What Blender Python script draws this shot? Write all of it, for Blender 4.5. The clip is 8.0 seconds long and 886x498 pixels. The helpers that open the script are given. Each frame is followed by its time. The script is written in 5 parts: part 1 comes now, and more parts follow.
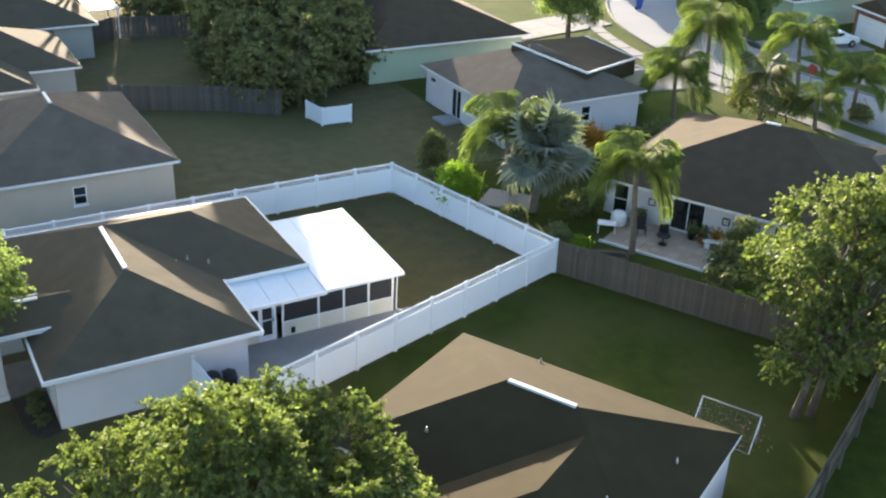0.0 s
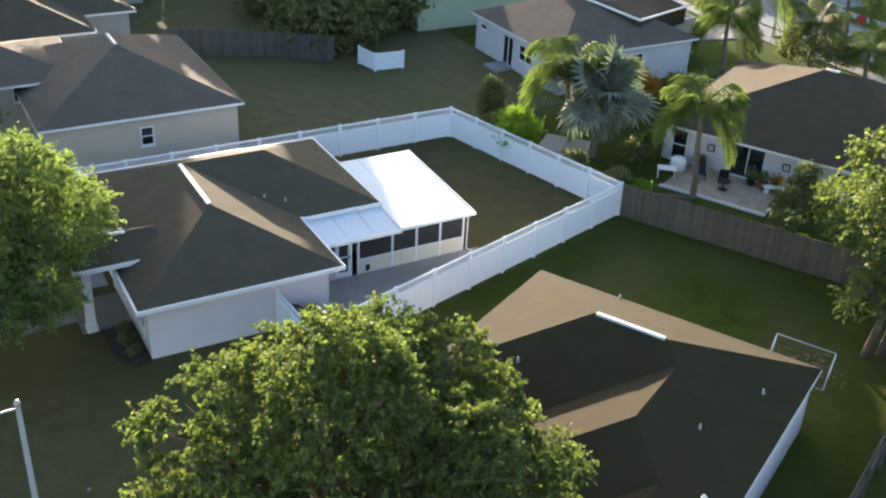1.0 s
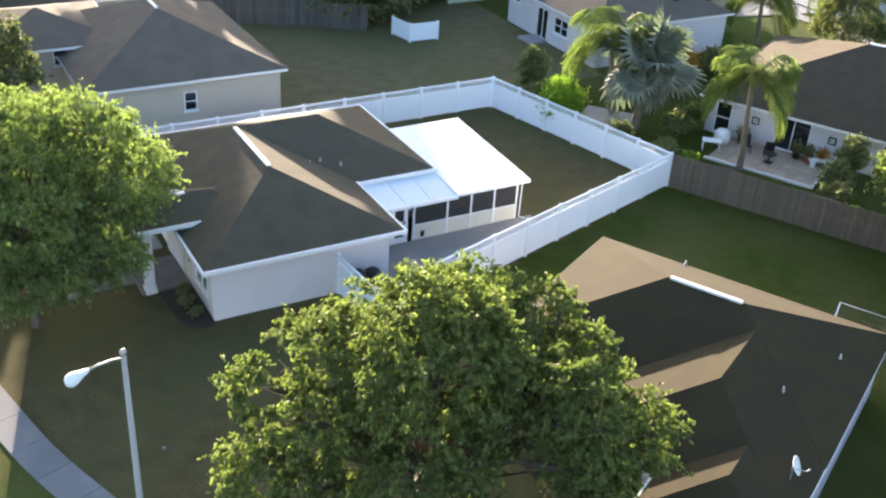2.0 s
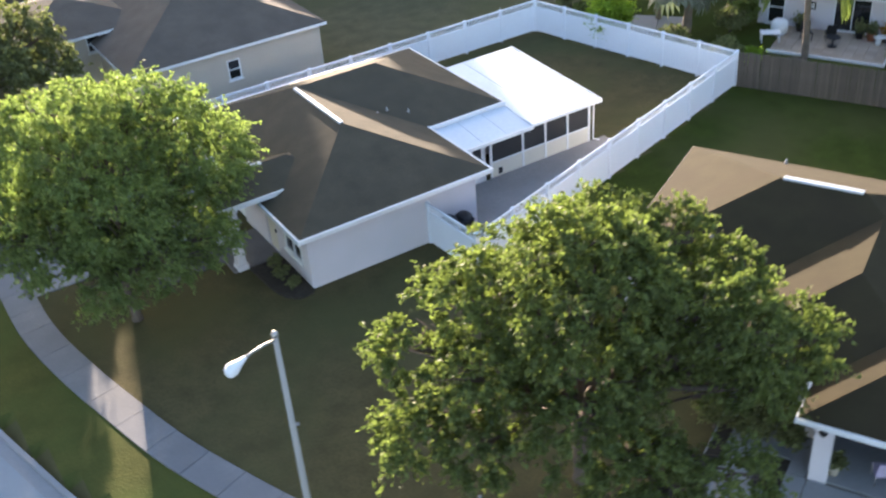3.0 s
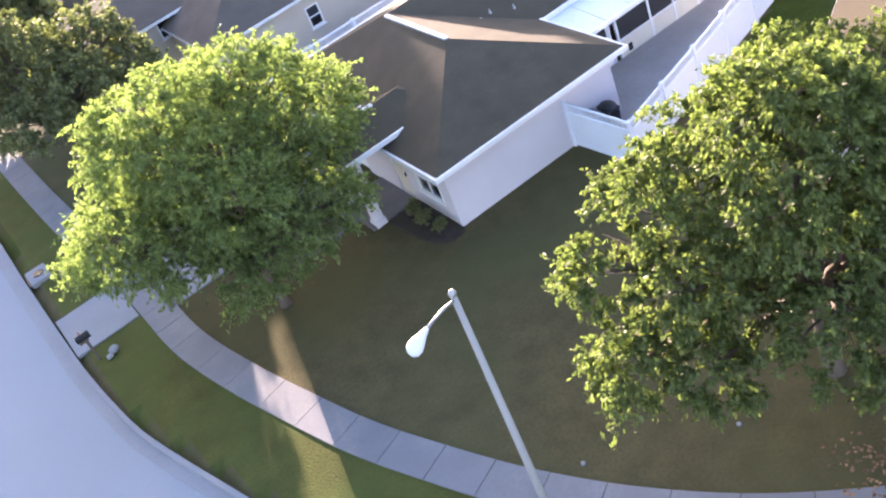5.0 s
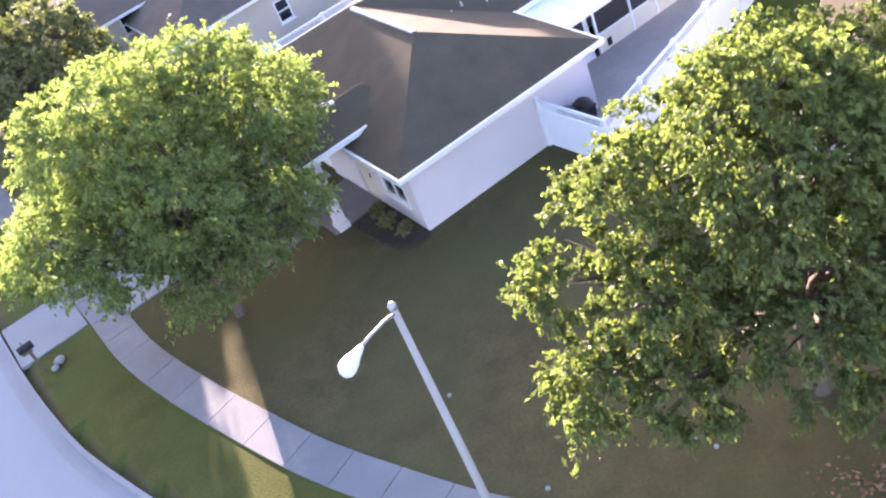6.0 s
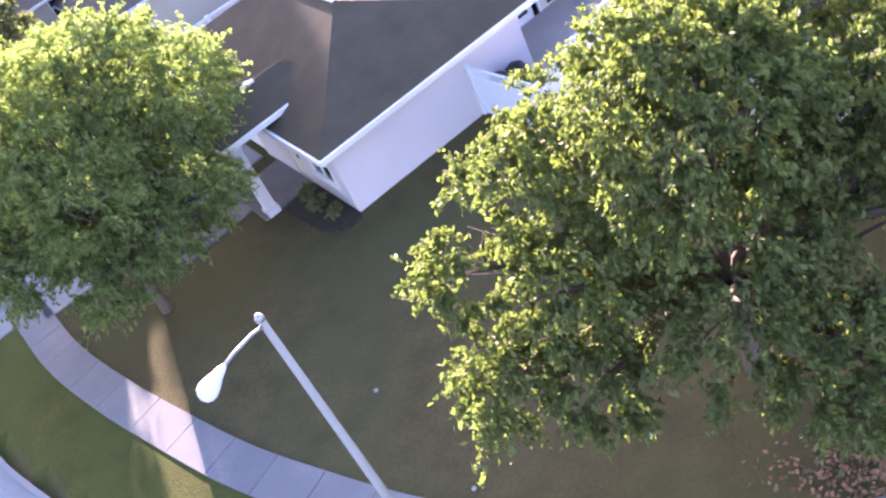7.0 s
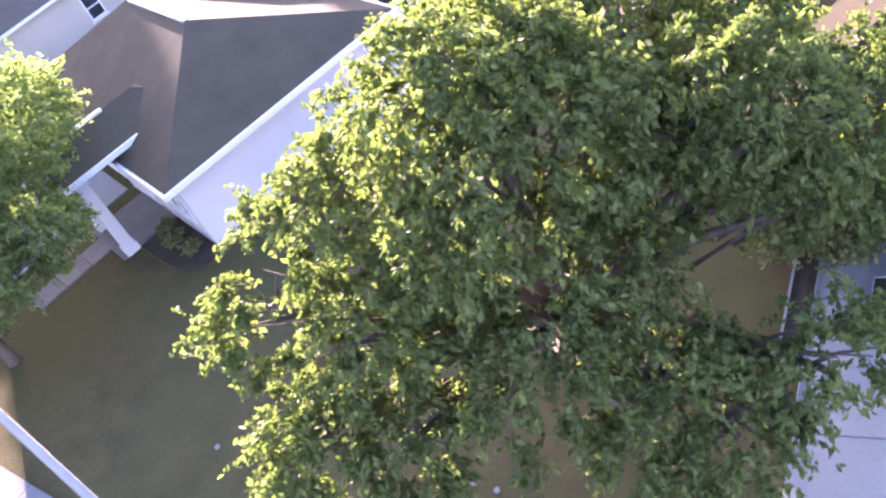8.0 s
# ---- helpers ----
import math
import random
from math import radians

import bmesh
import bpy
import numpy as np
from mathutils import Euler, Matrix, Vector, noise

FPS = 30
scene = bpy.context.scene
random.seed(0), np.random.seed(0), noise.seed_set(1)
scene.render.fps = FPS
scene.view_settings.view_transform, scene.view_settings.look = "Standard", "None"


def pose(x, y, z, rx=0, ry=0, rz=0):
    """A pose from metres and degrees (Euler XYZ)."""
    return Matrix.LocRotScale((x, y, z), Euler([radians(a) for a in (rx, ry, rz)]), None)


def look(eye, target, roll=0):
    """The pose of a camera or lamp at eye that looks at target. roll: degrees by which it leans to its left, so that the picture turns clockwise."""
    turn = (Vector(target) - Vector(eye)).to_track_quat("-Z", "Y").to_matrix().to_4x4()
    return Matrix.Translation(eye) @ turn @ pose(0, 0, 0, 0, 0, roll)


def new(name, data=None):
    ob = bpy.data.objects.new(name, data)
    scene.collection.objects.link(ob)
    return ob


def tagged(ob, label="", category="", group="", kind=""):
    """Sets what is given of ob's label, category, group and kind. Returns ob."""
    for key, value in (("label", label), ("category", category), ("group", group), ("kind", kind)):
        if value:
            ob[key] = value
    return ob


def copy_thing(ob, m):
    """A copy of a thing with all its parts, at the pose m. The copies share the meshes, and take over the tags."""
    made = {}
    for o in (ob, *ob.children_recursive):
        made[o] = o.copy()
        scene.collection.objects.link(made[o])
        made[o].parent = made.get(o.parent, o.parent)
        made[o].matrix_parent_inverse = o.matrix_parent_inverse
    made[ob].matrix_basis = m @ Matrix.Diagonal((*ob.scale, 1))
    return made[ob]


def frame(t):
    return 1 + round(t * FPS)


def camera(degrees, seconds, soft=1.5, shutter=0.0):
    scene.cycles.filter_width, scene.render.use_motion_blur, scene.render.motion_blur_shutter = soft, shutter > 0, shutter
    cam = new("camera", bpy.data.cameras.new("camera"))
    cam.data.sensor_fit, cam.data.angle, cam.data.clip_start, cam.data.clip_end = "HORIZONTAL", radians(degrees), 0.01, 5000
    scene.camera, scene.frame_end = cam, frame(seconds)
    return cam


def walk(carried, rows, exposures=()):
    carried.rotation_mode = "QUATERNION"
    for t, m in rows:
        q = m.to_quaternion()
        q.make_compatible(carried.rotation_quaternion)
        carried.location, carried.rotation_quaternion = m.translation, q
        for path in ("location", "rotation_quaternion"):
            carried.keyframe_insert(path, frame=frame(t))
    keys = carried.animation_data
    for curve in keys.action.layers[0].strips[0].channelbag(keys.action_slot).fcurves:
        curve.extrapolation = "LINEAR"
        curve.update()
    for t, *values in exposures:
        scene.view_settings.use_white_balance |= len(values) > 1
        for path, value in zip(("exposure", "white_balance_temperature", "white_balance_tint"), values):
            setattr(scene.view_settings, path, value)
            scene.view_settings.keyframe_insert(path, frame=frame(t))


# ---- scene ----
cam = camera(46.0, 8.0, soft=2.2, shutter=0.2)
PATH = [
    (0, (-3.509, -33.57, 23.881), (-2.603, -32.029, 22.985), 2.45),
    (0.3, (-4.351, -33.474, 23.955), (-3.457, -31.946, 23.026), 2.85),
    (0.5, (-4.896, -33.403, 23.882), (-4.022, -31.866, 22.947), 2.36),
    (0.7, (-5.585, -33.309, 23.649), (-4.708, -31.777, 22.71), 2.43),
    (1, (-6.415, -33.064, 23.367), (-5.539, -31.549, 22.399), 2.77),
    (1.2, (-7.01, -32.955, 23.211), (-6.134, -31.435, 22.25), 2.41),
    (1.5, (-7.713, -32.574, 22.871), (-6.819, -31.051, 21.933), 2.25),
    (1.7, (-8.308, -32.298, 22.629), (-7.418, -30.778, 21.681), 2.2),
    (2.8, (-10.666, -29.799, 22.086), (-9.757, -28.399, 20.985), 10.37),
    (2.9, (-10.957, -29.533, 22.038), (-10.095, -28.099, 20.942), 0.22),
    (3, (-11.127, -29.284, 21.92), (-10.29, -27.834, 20.825), -4.79),
    (3.1, (-11.347, -29.101, 21.768), (-10.55, -27.63, 20.672), -9.73),
    (3.5, (-11.567, -28.057, 21.714), (-10.842, -26.567, 20.595), -14.93),
    (3.8, (-11.487, -27.196, 21.561), (-10.788, -25.73, 20.396), -17.64),
    (4, (-11.561, -26.79, 21.392), (-10.902, -25.326, 20.199), -17.64),
    (4.2, (-11.344, -26.392, 21.197), (-10.718, -24.909, 20.011), -19.28),
    (5.3, (-10.179, -25.139, 19.484), (-9.595, -23.627, 18.313), -23.99),
    (5.5, (-9.902, -24.831, 19.245), (-9.304, -23.32, 18.079), -23.12),
    (5.8, (-9.523, -24.521, 18.773), (-8.902, -23.01, 17.62), -22.77),
    (6, (-9.147, -24.468, 18.495), (-8.556, -22.959, 17.323), -23.4),
    (6.3, (-8.378, -24.295, 18.147), (-7.831, -22.786, 16.953), -25.71),
    (6.5, (-7.791, -24.246, 17.972), (-7.225, -22.743, 16.779), -26.06),
    (6.7, (-7.385, -24.238, 17.697), (-6.824, -22.743, 16.492), -26.85),
    (7, (-6.743, -24.126, 17.268), (-6.203, -22.643, 16.04), -27.43),
    (7.2, (-6.186, -24.021, 16.97), (-5.679, -22.559, 15.702), -29.98),
    (7.5, (-5.409, -24.284, 16.383), (-4.837, -22.808, 15.161), -30.23),
    (7.7, (-4.816, -24.253, 15.971), (-4.221, -22.813, 14.718), -29.13),
    (8, (-3.66, -24.07, 15.131), (-3.074, -22.604, 13.902), -29.04),
]
EXPOSURES = [(0.0, 2.7, 5860, 12), (0.5, 2.78, 5860, 12), (1.0, 2.56, 5880, 14), (1.5, 3.08, 5880, 14), (2.8, 2.86, 5860, 20), (3.5, 3.1, 5820, 18), (4.0, 3.04, 5820, 24), (5.5, 3.68, 5790, 34), (7.0, 3.72, 5590, 45), (8.0, 4.0, 5500, 48)]
walk(cam, [(t, look(eye, target, roll)) for t, eye, target, roll in PATH], EXPOSURES)

# ---- light ----
SUN_AZ, SUN_EL = radians(15.0), radians(9.5)
TO_SUN = Vector((math.sin(SUN_AZ) * math.cos(SUN_EL), math.cos(SUN_AZ) * math.cos(SUN_EL), math.sin(SUN_EL)))
world = bpy.data.worlds.new("sky")
scene.world = world
world.use_nodes = True
wn = world.node_tree.nodes
sky = wn.new("ShaderNodeTexSky")
sky.sky_type, sky.sun_disc = "NISHITA", False
sky.sun_elevation, sky.sun_rotation = SUN_EL, SUN_AZ
sky.air_density, sky.dust_density, sky.ozone_density = 1.0, 1.6, 0.6
world.node_tree.links.new(sky.outputs["Color"], wn["Background"].inputs["Color"])
wn["Background"].inputs["Strength"].default_value = 0.083
sun = new("sun", bpy.data.lights.new("sun", "SUN"))
sun.data.energy, sun.data.angle, sun.data.color = 4.0, radians(0.5), (1.0, 0.80, 0.54)
sun.matrix_world = TO_SUN.to_track_quat("Z", "Y").to_matrix().to_4x4()


# ---- materials ----
def material(name, base, rough=0.8, dark=None, scale=3.0, fine=40.0, mix=0.5, bump=0.2, bump_scale=None,
             metal=0.0, spread=0.0, translucent=0.0, spec=0.3, big=None, big_scale=0.15, big_mix=0.6, island=False):
    """Two noises mix the base with a darker tone; a third, very wide one may bring in another colour."""
    m = bpy.data.materials.new(name)
    m.use_nodes = True
    nt = m.node_tree
    nodes, link = nt.nodes, nt.links.new
    bsdf, out = nodes["Principled BSDF"], nodes["Material Output"]
    dark = dark or tuple(c * 0.6 for c in base)
    co = nodes.new("ShaderNodeTexCoord")

    def noise_node(s, detail=4.0):
        n = nodes.new("ShaderNodeTexNoise")
        n.inputs["Scale"].default_value, n.inputs["Detail"].default_value = s, detail
        link(co.outputs["Object"], n.inputs["Vector"])
        return n

    def mixer(fac, a, b):
        x = nodes.new("ShaderNodeMix")
        x.data_type = "RGBA"
        link(fac, x.inputs[0])
        for sock, v in ((x.inputs[6], a), (x.inputs[7], b)):
            if isinstance(v, tuple):
                sock.default_value = (*v, 1)
            else:
                link(v, sock)
        return x.outputs[2]

    def ramp(fac, lo, hi, top):
        r = nodes.new("ShaderNodeMapRange")
        r.inputs["From Min"].default_value, r.inputs["From Max"].default_value = lo, hi
        r.inputs["To Max"].default_value = top
        link(fac, r.inputs["Value"])
        return r.outputs["Result"]

    a, b = noise_node(scale), noise_node(fine, 6.0)
    col = mixer(ramp(a.outputs["Fac"], 0.35, 0.7, mix), base, dark)
    col = mixer(ramp(b.outputs["Fac"], 0.4, 0.75, mix), col, dark)
    if big:
        c = noise_node(big_scale, 5.0)
        col = mixer(ramp(c.outputs["Fac"], 0.42, 0.62, big_mix), col, big)
    if spread or island:
        hsv = nodes.new("ShaderNodeHueSaturation")
        src = nodes.new("ShaderNodeNewGeometry" if island else "ShaderNodeObjectInfo")
        rnd = src.outputs["Random Per Island" if island else "Random"]
        r = nodes.new("ShaderNodeMapRange")
        r.inputs["To Min"].default_value, r.inputs["To Max"].default_value = 1 - spread, 1 + spread
        link(rnd, r.inputs["Value"])
        link(r.outputs["Result"], hsv.inputs["Value"])
        link(col, hsv.inputs["Color"])
        col = hsv.outputs["Color"]
    link(col, bsdf.inputs["Base Color"])
    bsdf.inputs["Roughness"].default_value, bsdf.inputs["Metallic"].default_value = rough, metal
    bsdf.inputs["Specular IOR Level"].default_value = spec
    if bump:
        bp = nodes.new("ShaderNodeBump")
        bp.inputs["Strength"].default_value, bp.inputs["Distance"].default_value = bump, 0.02
        n = noise_node(bump_scale or fine, 3.0)
        link(n.outputs["Fac"], bp.inputs["Height"])
        link(bp.outputs["Normal"], bsdf.inputs["Normal"])
    if translucent:
        tr, ms = nodes.new("ShaderNodeBsdfTranslucent"), nodes.new("ShaderNodeMixShader")
        bright = nodes.new("ShaderNodeMix")
        bright.data_type, bright.blend_type = "RGBA", "MULTIPLY"
        bright.inputs[0].default_value = 1.0
        link(col, bright.inputs[6])
        bright.inputs[7].default_value = (1.1, 1.3, 0.76, 1)
        link(bright.outputs[2], tr.inputs["Color"])
        ms.inputs["Fac"].default_value = translucent
        link(bsdf.outputs[0], ms.inputs[1])
        link(tr.outputs[0], ms.inputs[2])
        link(ms.outputs[0], out.inputs["Surface"])
    return m


def glass(name, tint, rough=0.05):
    m = bpy.data.materials.new(name)
    m.use_nodes = True
    b = m.node_tree.nodes["Principled BSDF"]
    b.inputs["Base Color"].default_value = (*tint, 1)
    b.inputs["Roughness"].default_value = rough
    b.inputs["Specular IOR Level"].default_value = 0.7
    return m


SHINGLE = material("brown_shingles", (0.102, 0.088, 0.062), 0.95, (0.056, 0.050, 0.037), 1.2, 22.0, 0.55, 0.15, 30.0, big=(0.077, 0.069, 0.051), big_scale=0.5, spec=0.12)
SHINGLE_TAN = material("tan_brown_shingles", (0.046, 0.039, 0.021), 0.95, (0.028, 0.024, 0.014), 1.2, 22.0, 0.55, 0.3, 30.0, big=(0.035, 0.028, 0.017), big_scale=0.5, spec=0.12)
SHINGLE_GREY = material("grey_brown_shingles", (0.145, 0.123, 0.100), 0.95, (0.082, 0.071, 0.060), 1.2, 22.0, 0.55, 0.15, 30.0, big=(0.106, 0.092, 0.077), big_scale=0.5, spec=0.12)
SHINGLE_DARK = material("dark_shingles", (0.074, 0.060, 0.041), 0.95, (0.046, 0.038, 0.027), 1.2, 22.0, 0.55, 0.2, 30.0, spec=0.12)
STUCCO = material("white_stucco", (0.63, 0.60, 0.64), 0.9, (0.55, 0.535, 0.545), 0.8, 30.0, 0.35, 0.3, 60.0)
STUCCO_BEIGE = material("beige_stucco", (0.50, 0.45, 0.38), 0.9, (0.42, 0.38, 0.32), 0.8, 30.0, 0.4, 0.3, 60.0)
STUCCO_GREY = material("blue_grey_stucco", (0.37, 0.38, 0.37), 0.9, (0.31, 0.32, 0.31), 0.8, 30.0, 0.4, 0.3, 60.0)
STUCCO_GREEN = material("pale_green_stucco", (0.38, 0.47, 0.36), 0.9, (0.32, 0.40, 0.31), 0.8, 30.0, 0.4, 0.3, 60.0)
CREAM = material("cream_panel", (0.66, 0.62, 0.52), 0.7, (0.58, 0.54, 0.45), 1.0, 20.0, 0.4, 0.1)
TRIM = material("white_trim", (0.76, 0.77, 0.78), 0.5, (0.67, 0.68, 0.68), 1.5, 15.0, 0.3, 0.05)
VINYL = material("white_vinyl", (0.77, 0.825, 0.90), 0.4, (0.69, 0.74, 0.81), 0.7, 8.0, 0.35, 0.03)
PANEL = material("white_roof_panel", (0.70, 0.745, 0.79), 0.5, (0.58, 0.625, 0.67), 0.5, 6.0, 0.5, 0.05, spread=0.05)
GRASS = material("dry_brown_lawn", (0.106, 0.091, 0.042), 0.95, (0.062, 0.054, 0.027), 1.1, 11.0, 0.75, 1.0, 16.0, big=(0.080, 0.080, 0.034), big_scale=0.22, big_mix=0.75, spec=0.05)
GRASS_GREEN = material("green_lawn", (0.056, 0.074, 0.013), 0.95, (0.030, 0.042, 0.008), 1.1, 11.0, 0.7, 1.0, 16.0, big=(0.074, 0.074, 0.026), big_scale=0.16, big_mix=0.7, spec=0.05)
GRASS_VERGE = material("olive_verge_grass", (0.096, 0.100, 0.028), 0.95, (0.058, 0.062, 0.019), 1.1, 11.0, 0.7, 1.0, 16.0, big=(0.074, 0.092, 0.025), big_scale=0.3, big_mix=0.7, spec=0.05)
GRASS_OLIVE = material("olive_brown_lawn", (0.130, 0.118, 0.064), 0.95, (0.080, 0.073, 0.040), 1.1, 11.0, 0.7, 1.0, 16.0, big=(0.092, 0.094, 0.042), big_scale=0.16, big_mix=0.7, spec=0.05)
GRASS_LUSH = material("lush_lawn", (0.062, 0.100, 0.018), 0.95, (0.038, 0.062, 0.011), 1.1, 11.0, 0.7, 1.0, 16.0, big=(0.082, 0.092, 0.024), big_scale=0.16, big_mix=0.6, spec=0.05)
ASPHALT = material("worn_pale_asphalt", (0.25, 0.265, 0.285), 0.9, (0.19, 0.20, 0.22), 0.35, 10.0, 0.4, 0.2, 40.0, big=(0.28, 0.29, 0.305), big_scale=0.08)
CONCRETE = material("pale_concrete", (0.27, 0.275, 0.285), 0.9, (0.20, 0.204, 0.212), 0.7, 14.0, 0.45, 0.2, 40.0, spread=0.07)
ROAD = material("concrete_road", (0.285, 0.31, 0.335), 0.9, (0.235, 0.258, 0.28), 0.35, 10.0, 0.4, 0.2, 40.0, big=(0.255, 0.28, 0.305), big_scale=0.08)
CONCRETE_WORN = material("weathered_concrete", (0.225, 0.222, 0.224), 0.9, (0.155, 0.155, 0.16), 0.9, 14.0, 0.55, 0.25, 40.0, spread=0.07, big=(0.17, 0.17, 0.178), big_scale=0.4)
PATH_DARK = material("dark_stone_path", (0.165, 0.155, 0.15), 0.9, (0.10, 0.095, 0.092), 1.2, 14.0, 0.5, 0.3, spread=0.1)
PAVER = material("grey_brick_paver", (0.27, 0.25, 0.24), 0.9, (0.18, 0.17, 0.165), 0.8, 12.0, 0.5, 0.3, spread=0.15)
PAVER_TAN = material("tan_paver", (0.40, 0.32, 0.25), 0.9, (0.28, 0.22, 0.18), 0.8, 12.0, 0.5, 0.3, spread=0.12)
MULCH = material("dark_mulch", (0.055, 0.046, 0.034), 1.0, (0.028, 0.023, 0.018), 4.0, 25.0, 0.7, 1.0, 18.0)
LITTER = material("dry_leaf_litter", (0.30, 0.18, 0.10), 1.0, (0.12, 0.075, 0.045), 3.0, 18.0, 0.8, 0.9, 14.0, island=True, spread=0.4)
WOOD_GREY = material("weathered_wood", (0.122, 0.106, 0.086), 0.95, (0.07, 0.061, 0.05), 1.5, 18.0, 0.6, 0.4, spread=0.18)
WOOD_PALE = material("pale_weathered_wood", (0.11, 0.104, 0.096), 0.95, (0.07, 0.066, 0.062), 1.5, 18.0, 0.6, 0.4, spread=0.18)
BARK = material("grey_bark", (0.14, 0.11, 0.085), 0.95, (0.07, 0.055, 0.045), 3.0, 14.0, 0.7, 0.9, 10.0)

PALM_BARK = material("palm_bark", (0.22, 0.18, 0.14), 0.95, (0.11, 0.09, 0.07), 3.0, 14.0, 0.7, 0.9, 10.0)
GLASS_DARK = glass("dark_window_glass", (0.015, 0.017, 0.02))
SCREEN = material("dark_insect_screen", (0.035, 0.035, 0.036), 0.7, (0.022, 0.022, 0.023), 2.0, 60.0, 0.4, 0.0)
# the shade inside the garage is put into this dark base colour
INSIDE = material("shade_toned_lining", (0.16, 0.14, 0.12), 0.9)
METAL = material("galvanised_metal", (0.42, 0.42, 0.42), 0.45, (0.32, 0.32, 0.32), 3.0, 20.0, 0.4, 0.05, metal=0.7)
POLE = material("grey_concrete_pole", (0.36, 0.35, 0.33), 0.85, (0.28, 0.27, 0.26), 1.5, 20.0, 0.5, 0.2)
LAMP_WHITE = material("frosted_lamp_glass", (0.78, 0.80, 0.84), 0.3, (0.66, 0.68, 0.72), 3.0, 20.0, 0.3, 0.0)
BIN = material("dark_bin_plastic", (0.022, 0.022, 0.025), 0.5, (0.014, 0.014, 0.016), 2.0, 20.0, 0.4, 0.05)
BLUE = material("blue_plastic", (0.05, 0.10, 0.42), 0.5)
PINK = material("pale_lilac_fabric", (0.55, 0.48, 0.66), 0.8)
DARK_METAL = material("dark_metal", (0.03, 0.03, 0.032), 0.5, metal=0.3)
SIGN_RED = material("faded_red_sign", (0.48, 0.10, 0.08), 0.5)
TERRACOTTA = material("terracotta", (0.42, 0.17, 0.09), 0.85)
BRICK_RED = material("red_brown_brick", (0.28, 0.13, 0.09), 0.9, (0.18, 0.09, 0.07), 2.0, 14.0, 0.6, 0.3)
CAR_WHITE = material("white_car_paint", (0.75, 0.76, 0.78), 0.25, (0.7, 0.71, 0.73), 1.0, 5.0, 0.2, 0.0)
LEAF_OAK = material("oak_leaf", (0.158, 0.186, 0.058), 0.6, (0.112, 0.131, 0.042), 0.8, 6.0, 0.6, 0.0, island=True, spread=0.35, translucent=0.5, spec=0.3)
LEAF_SOFT = material("maple_leaf", (0.208, 0.250, 0.088), 0.65, (0.155, 0.190, 0.068), 0.8, 6.0, 0.6, 0.0, island=True, spread=0.3, translucent=0.55, spec=0.3)
LEAF_DARK = material("dark_leaf", (0.178, 0.186, 0.078), 0.65, (0.118, 0.127, 0.054), 0.8, 6.0, 0.6, 0.0, island=True, spread=0.35, translucent=0.35)
LEAF_LIME = material("lime_leaf", (0.23, 0.33, 0.030), 0.6, (0.15, 0.23, 0.022), 0.8, 6.0, 0.5, 0.0, island=True, spread=0.3, translucent=0.45)
LEAF_RUST = material("rust_leaf", (0.42, 0.21, 0.03), 0.6, (0.27, 0.15, 0.03), 0.8, 6.0, 0.5, 0.0, island=True, spread=0.3, translucent=0.4)
LEAF_PALM = material("palm_leaf", (0.18, 0.215, 0.07), 0.75, (0.11, 0.138, 0.045), 0.8, 6.0, 0.5, 0.0, island=True, spread=0.3, translucent=0.45, spec=0.12)
LEAF_SILVER = material("silver_palm_leaf", (0.19, 0.21, 0.17), 0.75, (0.12, 0.138, 0.112), 0.8, 6.0, 0.5, 0.0, island=True, spread=0.25, translucent=0.25)


# ---- builders ----
def thing(name, at, label, category, turn=0.0, group="", kind=""):
    e = new(name)
    e.matrix_world = pose(*at, 0, 0, turn)
    return tagged(e, label, category, group, kind)


def part(name, bm, mat, parent, label="", local=None, kind=""):
    """Links a bmesh (or a mesh) as one object under a thing or a part, in the parent's own frame."""
    if isinstance(bm, bmesh.types.BMesh):
        me = bpy.data.meshes.new(name)
        bm.normal_update()
        bm.to_mesh(me)
        bm.free()
    else:
        me = bm
    if not me.materials:
        me.materials.append(mat)
    ob = new(name, me)
    ob.parent = parent
    if local is not None:
        ob.matrix_local = local
    if label or kind:
        tagged(ob, label, kind=kind)
    return ob


def single(name, bm, mat, label, category, at=None, kind="", group=""):
    me = bpy.data.meshes.new(name)
    bm.normal_update()
    bm.to_mesh(me)
    bm.free()
    me.materials.append(mat)
    ob = new(name, me)
    if at is not None:
        ob.matrix_world = at
    return tagged(ob, label, category, group, kind)


def box(bm, x0, x1, y0, y1, z0, z1, bevel=0.0, m=None):
    v = [bm.verts.new((x, y, z)) for z in (z0, z1) for y in (y0, y1) for x in (x0, x1)]
    fs = [bm.faces.new([v[i] for i in f]) for f in ((0, 2, 3, 1), (4, 5, 7, 6), (0, 1, 5, 4), (2, 6, 7, 3), (0, 4, 6, 2), (1, 3, 7, 5))]
    if bevel:
        es = list({e for f in fs for e in f.edges})
        r = bmesh.ops.bevel(bm, geom=es, offset=bevel, segments=1, affect="EDGES")
        v = list({w for f in r["faces"] for w in f.verts} | {w for w in v if w.is_valid})
    if m is not None:
        bmesh.ops.transform(bm, matrix=m, verts=v)
    return v


def boxes(*dims, bevel=0.0):
    bm = bmesh.new()
    for d in dims:
        box(bm, *d, bevel=bevel)
    return bm


